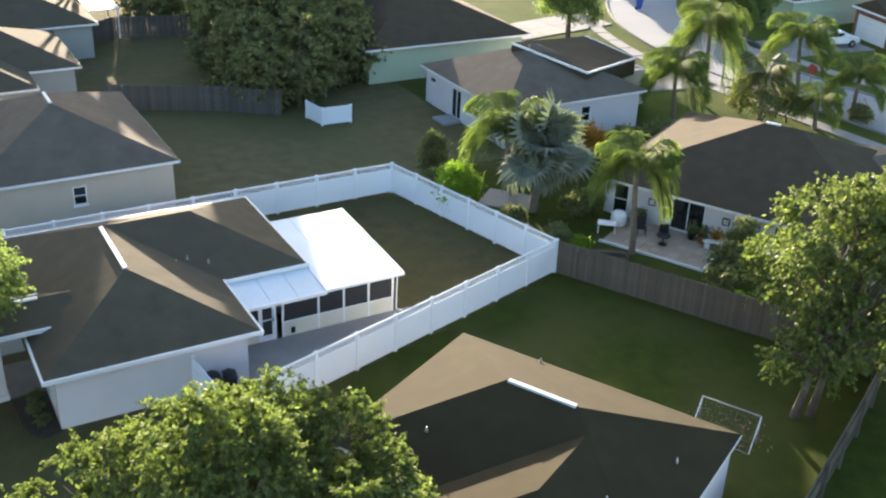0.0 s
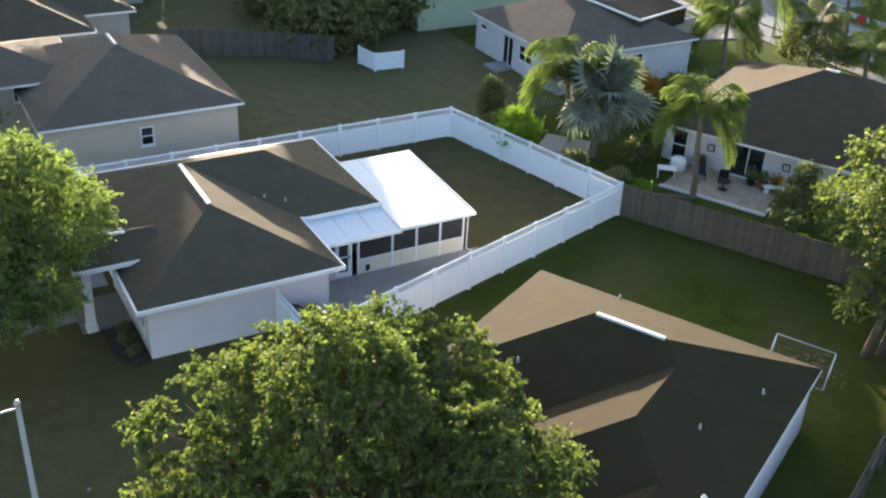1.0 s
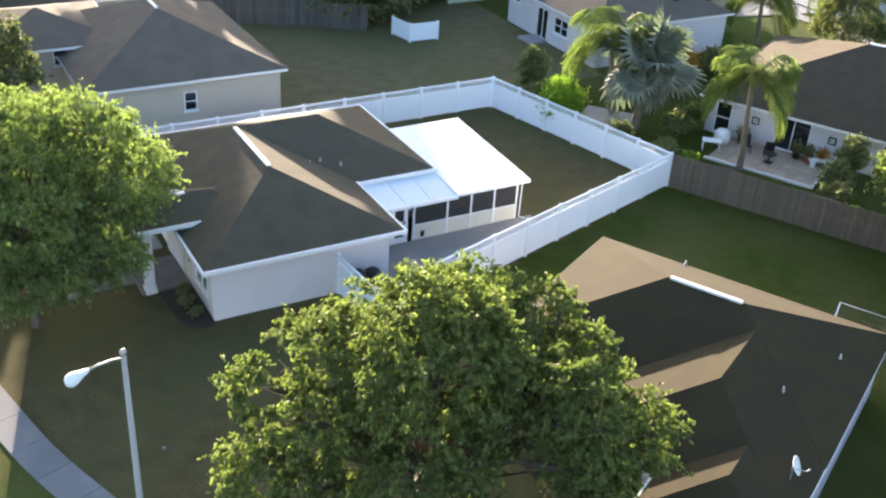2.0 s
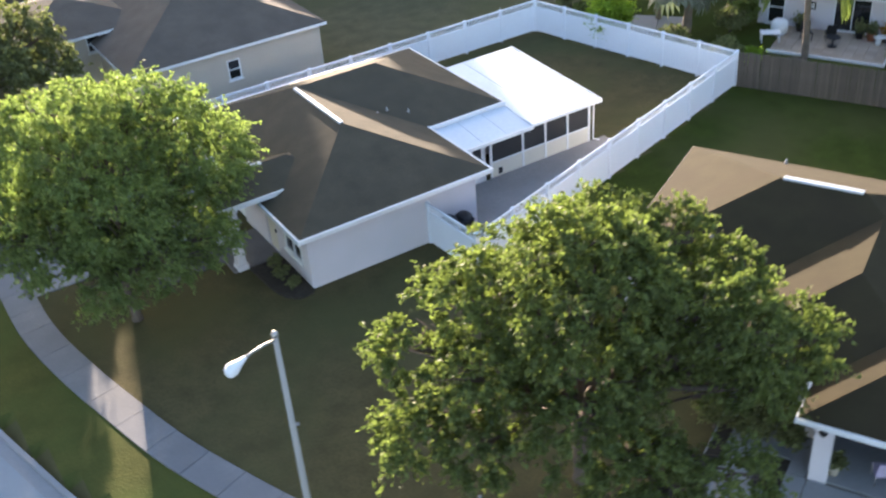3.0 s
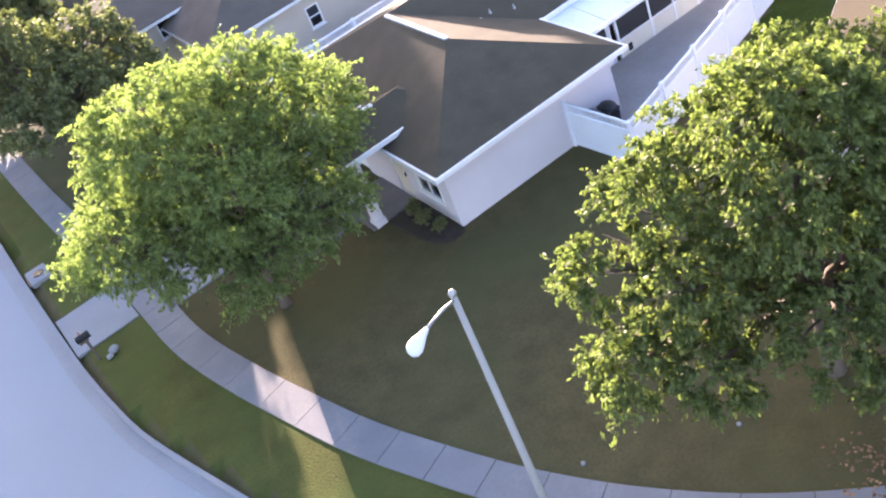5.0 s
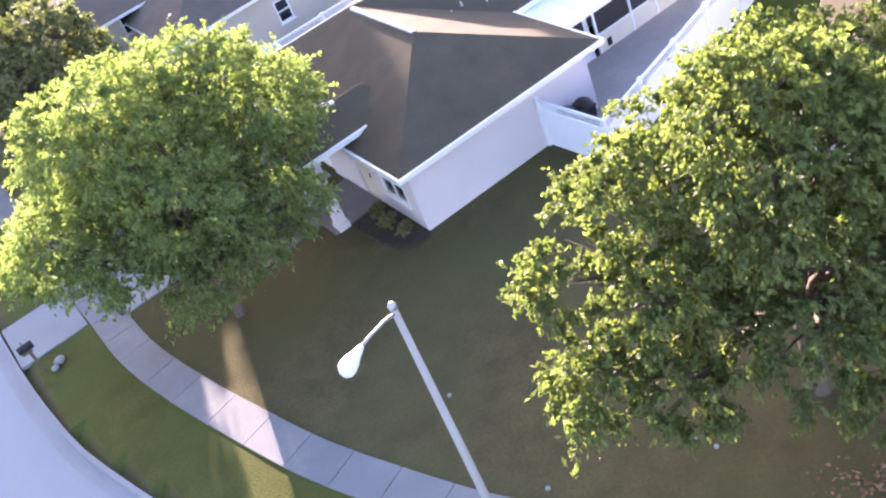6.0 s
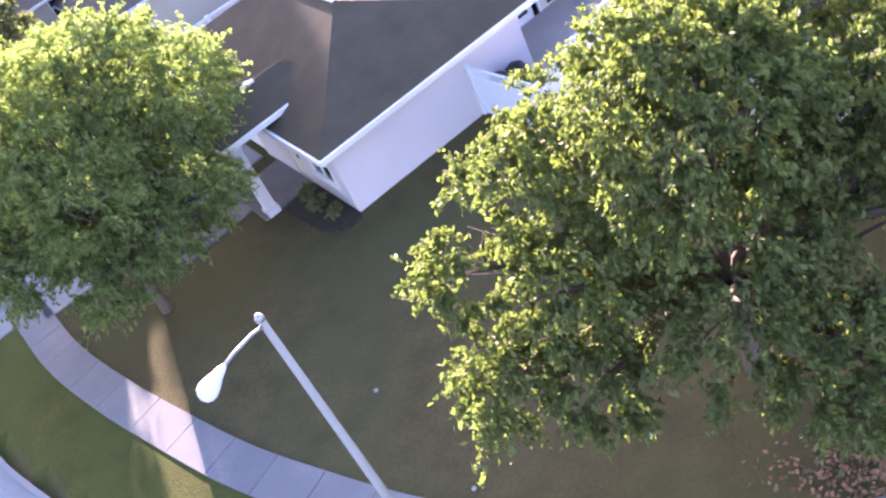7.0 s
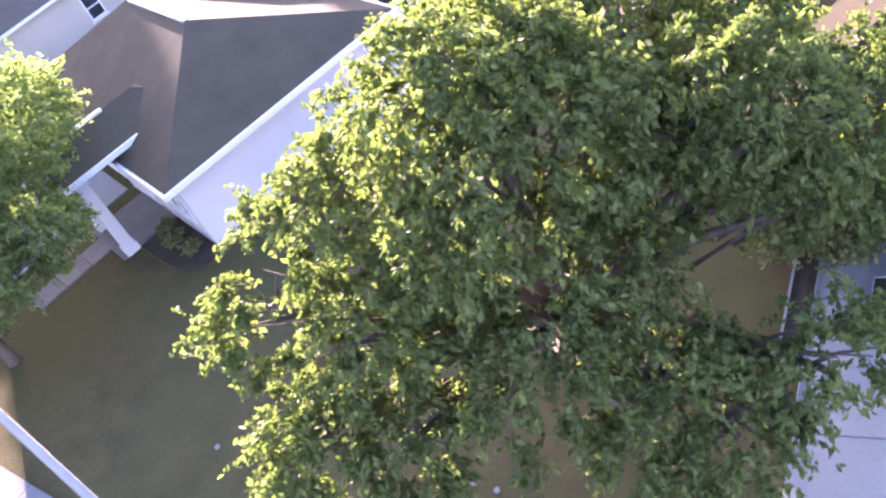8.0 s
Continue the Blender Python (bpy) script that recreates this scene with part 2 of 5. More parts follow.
def tube(bm, pts, radii, sides=8, cap=True):
    """A tapered tube along a line of points."""
    rings = []
    for i, p in enumerate(pts):
        p = Vector(p)
        d = (Vector(pts[min(i + 1, len(pts) - 1)]) - Vector(pts[max(i - 1, 0)])).normalized()
        u = d.orthogonal().normalized() if i == 0 else (u0 - d * u0.dot(d)).normalized()
        u0 = u
        w = d.cross(u)
        rings.append([bm.verts.new(p + (u * math.cos(k * math.tau / sides) + w * math.sin(k * math.tau / sides)) * radii[i]) for k in range(sides)])
    for a, b in zip(rings, rings[1:]):
        for k in range(sides):
            f = bm.faces.new((a[k], a[(k + 1) % sides], b[(k + 1) % sides], b[k]))
            f.smooth = True
    if cap:
        bm.faces.new(rings[0][::-1])
        bm.faces.new(rings[-1])
    return bm


def lathe(bm, profile, sides=16, at=(0, 0, 0)):
    """A body turned about the upright axis from (radius, height) pairs."""
    rings = [[bm.verts.new((at[0] + r * math.cos(k * math.tau / sides), at[1] + r * math.sin(k * math.tau / sides), at[2] + z)) for k in range(sides)] for r, z in profile]
    for a, b in zip(rings, rings[1:]):
        for k in range(sides):
            bm.faces.new((a[k], a[(k + 1) % sides], b[(k + 1) % sides], b[k])).smooth = True
    bm.faces.new(rings[0][::-1])
    bm.faces.new(rings[-1])
    return bm


def smooth_line(pts, step=0.5):
    """Points at about even steps on a smooth curve through pts (2D)."""
    p = [Vector(q) for q in pts]
    p = [p[0] * 2 - p[1], *p, p[-1] * 2 - p[-2]]
    out = []
    for i in range(1, len(p) - 2):
        n = max(1, int((p[i + 1] - p[i]).length / step))
        for k in range(n):
            t = k / n
            out.append(0.5 * (2 * p[i] + (p[i + 1] - p[i - 1]) * t + (2 * p[i - 1] - 5 * p[i] + 4 * p[i + 1] - p[i + 2]) * t * t
                              + (3 * p[i] - p[i - 1] - 3 * p[i + 1] + p[i + 2]) * t ** 3))
    out.append(p[-2])
    return out


def side(line, i, off):
    d = (line[min(i + 1, len(line) - 1)] - line[max(i - 1, 0)]).normalized()
    return line[i] + Vector((d.y, -d.x)) * off


def ribbon(bm, line, off0, off1, z0, z1):
    """A strip along a 2D line between two offsets (to the right of its way), with top and sides."""
    rows = []
    for i in range(len(line)):
        a, b = side(line, i, off0), side(line, i, off1)
        rows.append([bm.verts.new((a.x, a.y, z0)), bm.verts.new((a.x, a.y, z1)), bm.verts.new((b.x, b.y, z1)), bm.verts.new((b.x, b.y, z0))])
    for r, s in zip(rows, rows[1:]):
        for k in range(3):
            bm.faces.new((r[k], r[k + 1], s[k + 1], s[k]))
    bm.faces.new(rows[0])
    bm.faces.new(rows[-1][::-1])
    bmesh.ops.recalc_face_normals(bm, faces=bm.faces)
    return bm


# ---- houses ----
def hip(x0, x1, y0, y1, z, slope, gable=""):
    """A hip roof over a rectangle: the shingled planes and a flat underside. gable: sides that end upright (n, s, e, w)."""
    bm = bmesh.new()
    w, d = x1 - x0, y1 - y0
    along_x = w >= d if not gable else gable in ("e", "w", "ew")
    h = min(w, d) / 2 if not gable else (d / 2 if along_x else w / 2)
    top = z + h * slope
    if along_x:
        ym = (y0 + y1) / 2
        r0, r1 = (x0 if "w" in gable else x0 + h, ym, top), (x1 if "e" in gable else x1 - h, ym, top)
    else:
        xm = (x0 + x1) / 2
        r0, r1 = (xm, y0 if "s" in gable else y0 + h, top), (xm, y1 if "n" in gable else y1 - h, top)
    c = [bm.verts.new(p) for p in ((x0, y0, z), (x1, y0, z), (x1, y1, z), (x0, y1, z))]
    b = [bm.verts.new((v.co.x, v.co.y, z - 0.05)) for v in c]
    a, e = bm.verts.new(r0), bm.verts.new(r1)
    if along_x:
        faces = ((c[0], c[1], e, a), (c[2], c[3], a, e), (c[1], c[2], e), (c[3], c[0], a))
    else:
        faces = ((c[1], c[2], e, a), (c[3], c[0], a, e), (c[0], c[1], a), (c[2], c[3], e))
    for f in faces:
        bm.faces.new(f)
    for i in range(4):
        bm.faces.new((b[i], b[(i + 1) % 4], c[(i + 1) % 4], c[i]))
    bm.faces.new(b[::-1])
    return bm, r0, r1


def ring(x0, x1, y0, y1, t, z0, z1):
    """A closed rectangular frame of board thickness t, in one piece."""
    bm = bmesh.new()
    loops = [[bm.verts.new((x, y, z)) for x, y in ((x0 + o, y0 + o), (x1 - o, y0 + o), (x1 - o, y1 - o), (x0 + o, y1 - o))] for o, z in ((0, z0), (0, z1), (t, z1), (t, z0))]
    for a, b in zip(loops, loops[1:] + loops[:1]):
        for i in range(4):
            bm.faces.new((a[i], a[(i + 1) % 4], b[(i + 1) % 4], b[i]))
    return bm


def fascia(x0, x1, y0, y1, z, h=0.15, g=0.06):
    """A white board and gutter round an eave."""
    return ring(x0 - g, x1 + g, y0 - g, y1 + g, g + 0.03, z - h, z + (0.012 if g > 0.02 else -0.012))


def roof_on(parent, rect, z, slope, mat, gable="", vent=None, g=0.06):
    bm, r0, r1 = hip(*rect, z, slope, gable)
    roof = part("roof", bm, mat, parent)
    part("gutter", fascia(*rect, z, g=g), TRIM, roof, "white eave board and gutter")
    if vent:
        a, b = Vector(r0), Vector(r1)
        d = b - a
        m = Matrix.Translation(a + d * vent[0]) @ d.to_track_quat("X", "Z").to_matrix().to_4x4()
        v = bmesh.new()
        box(v, 0, d.length * (vent[1] - vent[0]), -0.085, 0.085, -0.05, 0.05, bevel=0.02, m=m)
        part("ridge_vent", v, TRIM, roof, "white ridge vent")
    return roof, r0, r1


def walls(parent, loop, height, mat, openings=None, thick=0.2, z0=-0.1, names="wall"):
    """Walls with thickness along a counter-clockwise loop of corners; openings by edge: (start, end, bottom, top)."""
    openings = openings or {}
    n = len(loop)
    frames = []
    for i in range(n):
        p, q = Vector((*loop[i], 0)), Vector((*loop[(i + 1) % n], 0))
        d = q - p
        m = Matrix.Translation(p) @ Matrix.Rotation(math.atan2(d.y, d.x), 4, "Z")
        nxt = Vector((*loop[(i + 2) % n], 0)) - q
        span = d.length - (thick if d.x * nxt.y - d.y * nxt.x > 0 else 0.0)
        holes = openings.get(i, ())
        us = sorted({0.0, span, *[u for o in holes for u in o[:2]]})
        zs = sorted({z0, height, *[max(z0, w if w > 0.01 else z0) for o in holes for w in o[2:]]})
        solid = [[not any(o[0] - 1e-6 <= (a + b) / 2 <= o[1] + 1e-6 and (o[2] if o[2] > 0.01 else z0) <= (e + f) / 2 <= o[3] for o in holes) for e, f in zip(zs, zs[1:])] for a, b in zip(us, us[1:])]
        bm = bmesh.new()
        grid = [[[bm.verts.new((u, y, z)) for z in zs] for u in us] for y in (0.0, thick)]
        for a in range(len(us) - 1):
            for e in range(len(zs) - 1):
                if not solid[a][e]:
                    continue
                f, g = grid
                bm.faces.new((f[a][e], f[a + 1][e], f[a + 1][e + 1], f[a][e + 1]))
                bm.faces.new((g[a][e], g[a][e + 1], g[a + 1][e + 1], g[a + 1][e]))
                for da, de, u, w in ((-1, 0, (a, e), (a, e + 1)), (1, 0, (a + 1, e), (a + 1, e + 1)), (0, -1, (a, e), (a + 1, e)), (0, 1, (a, e + 1), (a + 1, e + 1))):
                    na, ne = a + da, e + de
                    if not (0 <= na < len(us) - 1 and 0 <= ne < len(zs) - 1 and solid[na][ne]):
                        bm.faces.new((f[u[0]][u[1]], f[w[0]][w[1]], g[w[0]][w[1]], g[u[0]][u[1]]))
        bmesh.ops.delete(bm, geom=[v for v in bm.verts if not v.link_faces], context="VERTS")
        bmesh.ops.recalc_face_normals(bm, faces=bm.faces)
        bmesh.ops.transform(bm, matrix=m, verts=bm.verts)
        part(names, bm, mat, parent)
        frames.append(m)
    return frames


def window(parent, m, u0, u1, b, t, mullions=1, rail=True, glass_mat=None):
    """A framed window in an opening of a wall whose frame is m."""
    flat = ring(u0, u1, b, t, 0.06, -0.02, 0.12)
    bmesh.ops.transform(flat, matrix=Matrix(((1, 0, 0, 0), (0, 0, 1, 0), (0, 1, 0, 0), (0, 0, 0, 1))), verts=flat.verts)
    bmesh.ops.recalc_face_normals(flat, faces=flat.faces)
    e = part("window", flat, TRIM, parent, "white window frame", m)
    if rail:
        part("rail", boxes((u0 + 0.06, u1 - 0.06, 0.0, 0.1, (b + t) / 2 - 0.025, (b + t) / 2 + 0.025)), TRIM, e)
    for k in range(1, mullions):
        x = u0 + (u1 - u0) * k / mullions
        part("mullion", boxes((x - 0.025, x + 0.025, 0.002, 0.098, b + 0.06, t - 0.06)), TRIM, e)
    part("pane", boxes((u0 + 0.05, u1 - 0.05, 0.05, 0.07, b + 0.05, t - 0.05)), glass_mat or GLASS_DARK, e, "dark glass pane")
    part("sill", boxes((u0 - 0.06, u1 + 0.06, -0.07, -0.021, b - 0.07, b)), TRIM, e, "white sill")
    return e


def rectloop(x0, x1, y0, y1):
    return [(x0, y0), (x1, y0), (x1, y1), (x0, y1)]


def pipe(parent, at, h=0.2, r=0.028):
    """A lead vent pipe on a roof."""
    part("vent_pipe", lathe(bmesh.new(), ((r * 2.2, -0.1), (r * 2.2, 0.04), (r, 0.08), (r, h), (r * 0.8, h)), 10, at), METAL, parent, "grey plumbing vent pipe")


# ---- plants ----
def leaf_mesh(name, pts, normals, size, rng, mat, droop=0.3, narrow=0.38, flat=1.0, loose=0.75):
    """Small folded leaves, one at each point, in one mesh."""
    n = len(pts)
    d = normals + rng.normal(0, loose, (n, 3))
    d[:, 2] = (d[:, 2] - droop) * flat
    d /= np.linalg.norm(d, axis=1, keepdims=True) + 1e-9
    s = np.cross(d, rng.normal(0, 1, (n, 3)) * np.array([flat, flat, 1.0]))
    s /= np.linalg.norm(s, axis=1, keepdims=True) + 1e-9
    up = np.cross(s, d)
    ln = size * rng.uniform(0.65, 1.35, (n, 1))
    w = ln * narrow
    v = np.stack([pts - d * ln * 0.5, pts + s * w + up * w * 0.35, pts + d * ln * 0.5, pts - s * w + up * w * 0.35], 1).reshape(-1, 3)
    me = bpy.data.meshes.new(name)
    me.vertices.add(4 * n)
    me.vertices.foreach_set("co", v.astype(np.float32).ravel())
    me.loops.add(4 * n)
    me.loops.foreach_set("vertex_index", np.arange(4 * n, dtype=np.int32))
    me.polygons.add(n)
    me.polygons.foreach_set("loop_start", np.arange(0, 4 * n, 4, dtype=np.int32))
    me.update(calc_edges=True)
    me.validate()
    me.materials.append(mat)
    return me


def crown_points(lobes, clumps, per, spread, rng, shell=0.45):
    """Points in clumps near the outside of a set of lobes, with the outward way of each."""
    vol = np.array([(l[3] * l[4] * l[5]) ** (2 / 3) for l in lobes])
    pts, nor = [], []
    for l, k in zip(lobes, np.round(clumps * vol / vol.sum()).astype(int)):
        u = rng.normal(0, 1, (k, 3))
        u /= np.linalg.norm(u, axis=1, keepdims=True)
        u[:, 2] = np.where(u[:, 2] < -0.5, -u[:, 2], u[:, 2])
        r = (1 - shell * rng.random((k, 1)) ** 1.6) * rng.uniform(0.88, 1.1, (k, 1))
        c = np.array(l[:3]) + u * r * np.array(l[3:])
        own = rng.uniform(0.6, 1.4, (k, 1, 1)) * spread
        off = rng.normal(0, 1, (k, per, 3)) * own * np.array([1, 1, 0.6])
        pts.append((c[:, None, :] + off).reshape(-1, 3))
        nor.append(np.repeat(u, per, 0) * 0.5 + off.reshape(-1, 3) / spread * 0.5)
    return np.concatenate(pts), np.concatenate(nor)


def spray_points(lobes, gap, twigs, leaves, rng, inner=0.3, hang=0.55, open_share=0.3, wave=1.5):
    """Leaves in sprays: boughs at least a gap apart on the outside of the lobes, with open places between them, each a tuft of short twigs with
    leaves along them. Returns the leaves' places and the way that each one points."""
    lobe = np.array(lobes)
    lobe[:, 3:] *= 0.87
    cand = []
    for l in lobe:
        k = int(60 + 90 * (l[3] * l[4] + l[3] * l[5]))
        u = rng.normal(0, 1, (k, 3))
        u /= np.linalg.norm(u, axis=1, keepdims=True)
        u[:, 2] = np.where(u[:, 2] < -0.55, -u[:, 2], u[:, 2])
        cand.append(np.column_stack([l[:3] + u * l[3:] * rng.uniform(0.74, 1.02, (k, 1)), u]))
    cand = rng.permutation(np.concatenate(cand))
    depth = np.min(np.linalg.norm((cand[:, None, :3] - lobe[None, :, :3]) / lobe[None, :, 3:], axis=2), axis=1)
    cand = cand[(depth > 0.8) | (rng.random(len(cand)) < inner)]
    turns = rng.normal(0, math.tau / wave / 1.7, (7, 3))
    field = np.sin(cand[:, :3] @ turns.T + rng.uniform(0, math.tau, 7)).sum(1)
    cand = cand[field > np.quantile(field, open_share)]
    cells, kept = {}, []
    for c in cand:
        key = tuple(int(math.floor(q / gap)) for q in c[:3])
        near = (cells.get((key[0] + i, key[1] + j, key[2] + k)) for i in (-1, 0, 1) for j in (-1, 0, 1) for k in (-1, 0, 1))
        if all(o is None or (o[0] - c[0]) ** 2 + (o[1] - c[1]) ** 2 + 1.6 * (o[2] - c[2]) ** 2 > gap * gap for o in near):
            cells[key] = c
            kept.append(c)
    kept = np.array(kept)
    n = len(kept)
    axis = kept[:, 3:] * np.array([1, 1, 0.5]) + np.array([0, 0, 0.15])
    size = gap * rng.uniform(0.6, 1.5, (n, 1, 1)) ** 1.1
    way = axis[:, None, :] * 0.75 + rng.normal(0, 0.62, (n, twigs, 3)) * np.array([1, 1, 0.6])
    way /= np.linalg.norm(way, axis=2, keepdims=True)
    root = kept[:, None, :3] + rng.normal(0, 0.2, (n, twigs, 3)) * size * np.array([1, 1, 0.7]) - axis[:, None, :] * gap * 0.3
    s = rng.uniform(0.1, 1.0, (n, twigs, leaves, 1))
    reach = size[:, :, None, :] * rng.uniform(0.55, 1.1, (n, twigs, 1, 1))
    p = root[:, :, None, :] + way[:, :, None, :] * s * reach - np.array([0, 0, 0.28]) * s * s * reach
    p += rng.normal(0, 0.035, p.shape)
    d = way[:, :, None, :] * 0.6 + rng.normal(0, 0.5, p.shape) - np.array([0, 0, hang])
    return p.reshape(-1, 3), d.reshape(-1, 3)


def tree(name, base, lobes, label, mat, seed, trunk=0.22, fork=2.0, clumps=900, per=45, spread=0.28, size=0.2, stems=1, droop=0.3, shell=0.45, category="tree", narrow=0.3, gap=0.0, twigs=12, leaves=10, inner=0.3, open_share=0.3, hang=0.55):
    """A tapered trunk with limbs to every lobe of the crown, twigs, and a crown of many small leaves, in clumps or (gap) in sprays. Lobes are in the tree's frame."""
    rng = np.random.default_rng(seed)
    t = thing(name, base, label, category)
    bm = bmesh.new()
    for s in range(stems):
        o = Vector((0, 0, 0)) if stems == 1 else Vector((math.cos(s * 2.4), math.sin(s * 2.4), 0)) * 0.35
        lean = Vector((float(rng.normal(0, 0.15)), float(rng.normal(0, 0.15)), fork)) + o
        tube(bm, [o - Vector((0, 0, 0.15)), o + Vector((0, 0, 0.12)), (o + lean) * 0.5, lean], [trunk * 1.5, trunk * 1.1, trunk * 0.95, trunk * 0.85], 10)
    tr = part("trunk", bm, BARK, t)
    for l in lobes:
        lb = bmesh.new()
        c = Vector(l[:3])
        a = Vector((0, 0, fork - 0.1))
        mid = a.lerp(c, 0.5) + Vector((0, 0, 0.12 * (c - a).length))
        tube(lb, [a, mid, c, c + Vector((0, 0, l[5] * 0.5))], [trunk * 0.6, trunk * 0.4, trunk * 0.22, 0.015], 6)
        for _ in range(7):
            u = Vector([float(x) for x in rng.normal(0, 1, 3)]).normalized()
            e = c + Vector((u.x * l[3], u.y * l[4], abs(u.z) * l[5] * 0.8)) * 0.68
            s = a.lerp(c, float(rng.uniform(0.45, 1.0)))
            tube(lb, [s, s.lerp(e, 0.5) + Vector((0, 0, 0.1)), e], [trunk * 0.2, trunk * 0.12, 0.012], 5)
        part("limb", lb, BARK, tr)
    if gap:
        p, n = spray_points(lobes, gap, twigs, leaves, rng, inner, hang, open_share)
        part("crown", leaf_mesh("crown", p, n, size, rng, mat, 0.0, narrow, loose=0.25), mat, t)
    else:
        p, n = crown_points(lobes, clumps, per, spread, rng, shell)
        part("crown", leaf_mesh("crown", p, n, size, rng, mat, droop, narrow), mat, t)
    return t


def round_lobes(r, h, z, n, seed, small=0.5, flat=0.75):
    """Lobes spread over a crown of radius r and height h, whose middle is at z."""
    rng = np.random.default_rng(seed)
    out = [(0, 0, z, r * 0.62, r * 0.62, h * 0.40)]
    for k in range(n):
        a = k * 2.39996 + rng.uniform(-0.3, 0.3)
        v = rng.uniform(-0.75, 1.0)
        q = math.sqrt(max(0.05, 1 - v * v)) * r * 0.62
        s = r * small * rng.uniform(0.75, 1.2)
        out.append((q * math.cos(a), q * math.sin(a), z + v * h * 0.30, s, s, s * flat))
    return out


def frond_mesh(name, length, rise, droop, pairs, leaf, mat, seed):
    """A feather palm frond: an arching rib with drooping leaflets on both sides."""
    rng = np.random.default_rng(seed)
    rib = [Vector((length * s * (1 - 0.25 * s * s * droop), 0, rise * length * s - droop * length * s * s)) for s in np.linspace(0, 1, 9)]
    bm = tube(bmesh.new(), rib, [0.03 * (1 - 0.85 * k / 8) for k in range(9)], 4)
    for k in range(pairs):
        s = 0.12 + 0.88 * k / (pairs - 1)
        f = s * 8
        i = min(7, int(f))
        p = rib[i].lerp(rib[i + 1], f - i)
        ln = leaf * (0.55 + 0.9 * math.sin(math.pi * min(1, s * 0.9 + 0.08))) * rng.uniform(0.8, 1.15)
        for sgn in (-1, 1):
            d = Vector((0.55, sgn * 0.75, -0.25 - 0.5 * droop * s + rng.normal(0, 0.28))).normalized()
            e = p + d * ln * 0.55
            t = e + (d + Vector((0, 0, -0.75))).normalized() * ln * 0.45
            w = Vector((0.02, 0, 0.01))
            a, b, c, g, h = (bm.verts.new(q) for q in (p - w, p + w, e + w, t, e - w))
            bm.faces.new((a, b, c, h))
            bm.faces.new((h, c, g))
    me = bpy.data.meshes.new(name)
    bm.to_mesh(me)
    bm.free()
    me.materials.append(mat)
    return me


def fan_mesh(name, stalk, radius, blades, mat, seed):
    """A fan palm leaf: a stalk with a pleated disc of stiff pointed blades that fold and droop at the tips."""
    rng = np.random.default_rng(seed)
    bm = tube(bmesh.new(), [(0, 0, 0), (stalk * 0.5, 0, 0.03), (stalk, 0, 0)], [0.035, 0.025, 0.02], 5)
    o = Vector((stalk, 0, 0))
    for k in range(blades):
        a = math.radians(-140 + 280 * k / (blades - 1))
        ln = radius * (0.8 + 0.2 * math.cos(a)) * float(rng.uniform(0.9, 1.08))
        d, s = Vector((math.cos(a), math.sin(a), 0)), Vector((-math.sin(a), math.cos(a), 0))
        w = ln * 0.085
        q = o + d * ln * 0.6 + Vector((0, 0, 0.06 * radius))
        v = [bm.verts.new(p) for p in (o, q - s * w, q + Vector((0, 0, 0.04)), q + s * w, o + d * ln - Vector((0, 0, 0.22 * radius * float(rng.uniform(0.3, 1.3)))))]
        for f in ((0, 1, 2), (0, 2, 3), (1, 4, 2), (2, 4, 3)):
            bm.faces.new([v[i] for i in f])
    me = bpy.data.meshes.new(name)
    bm.to_mesh(me)
    bm.free()
    me.materials.append(mat)
    return me


def fan_palm(base, height, label, mat, seed, fronds=34, stalk=0.95, radius=1.0):
    """A stout fan palm with a dense round head of big stiff leaves."""
    rng = np.random.default_rng(seed)
    t = thing("fan_palm", base, label, "palm tree")
    part("trunk", tube(bmesh.new(), [(0, 0, -0.1)] + [(0.02 * k, 0, height * k / 8) for k in range(9)], [0.3] + [0.24 + 0.02 * (k % 2) - 0.008 * k for k in range(9)], 12), PALM_BARK, t)
    kinds = [fan_mesh("frond", stalk * s, radius * s, 22, mat, seed + k) for k, s in enumerate((1.0, 1.15, 0.85))]
    for k in range(fronds):
        up = math.radians(78 - 150 * (k + 0.5) / fronds + float(rng.normal(0, 13)))
        m = Matrix.Translation((0.16, 0, height - 0.05)) @ Matrix.Rotation(k * 2.39996, 4, "Z") @ Matrix.Rotation(-up, 4, "Y") @ Matrix.Rotation(float(rng.normal(0, 0.6)), 4, "X") @ Matrix.Scale(float(rng.uniform(0.75, 1.12)), 4)
        part("frond", kinds[k % 3], mat, t, local=m)
    return t


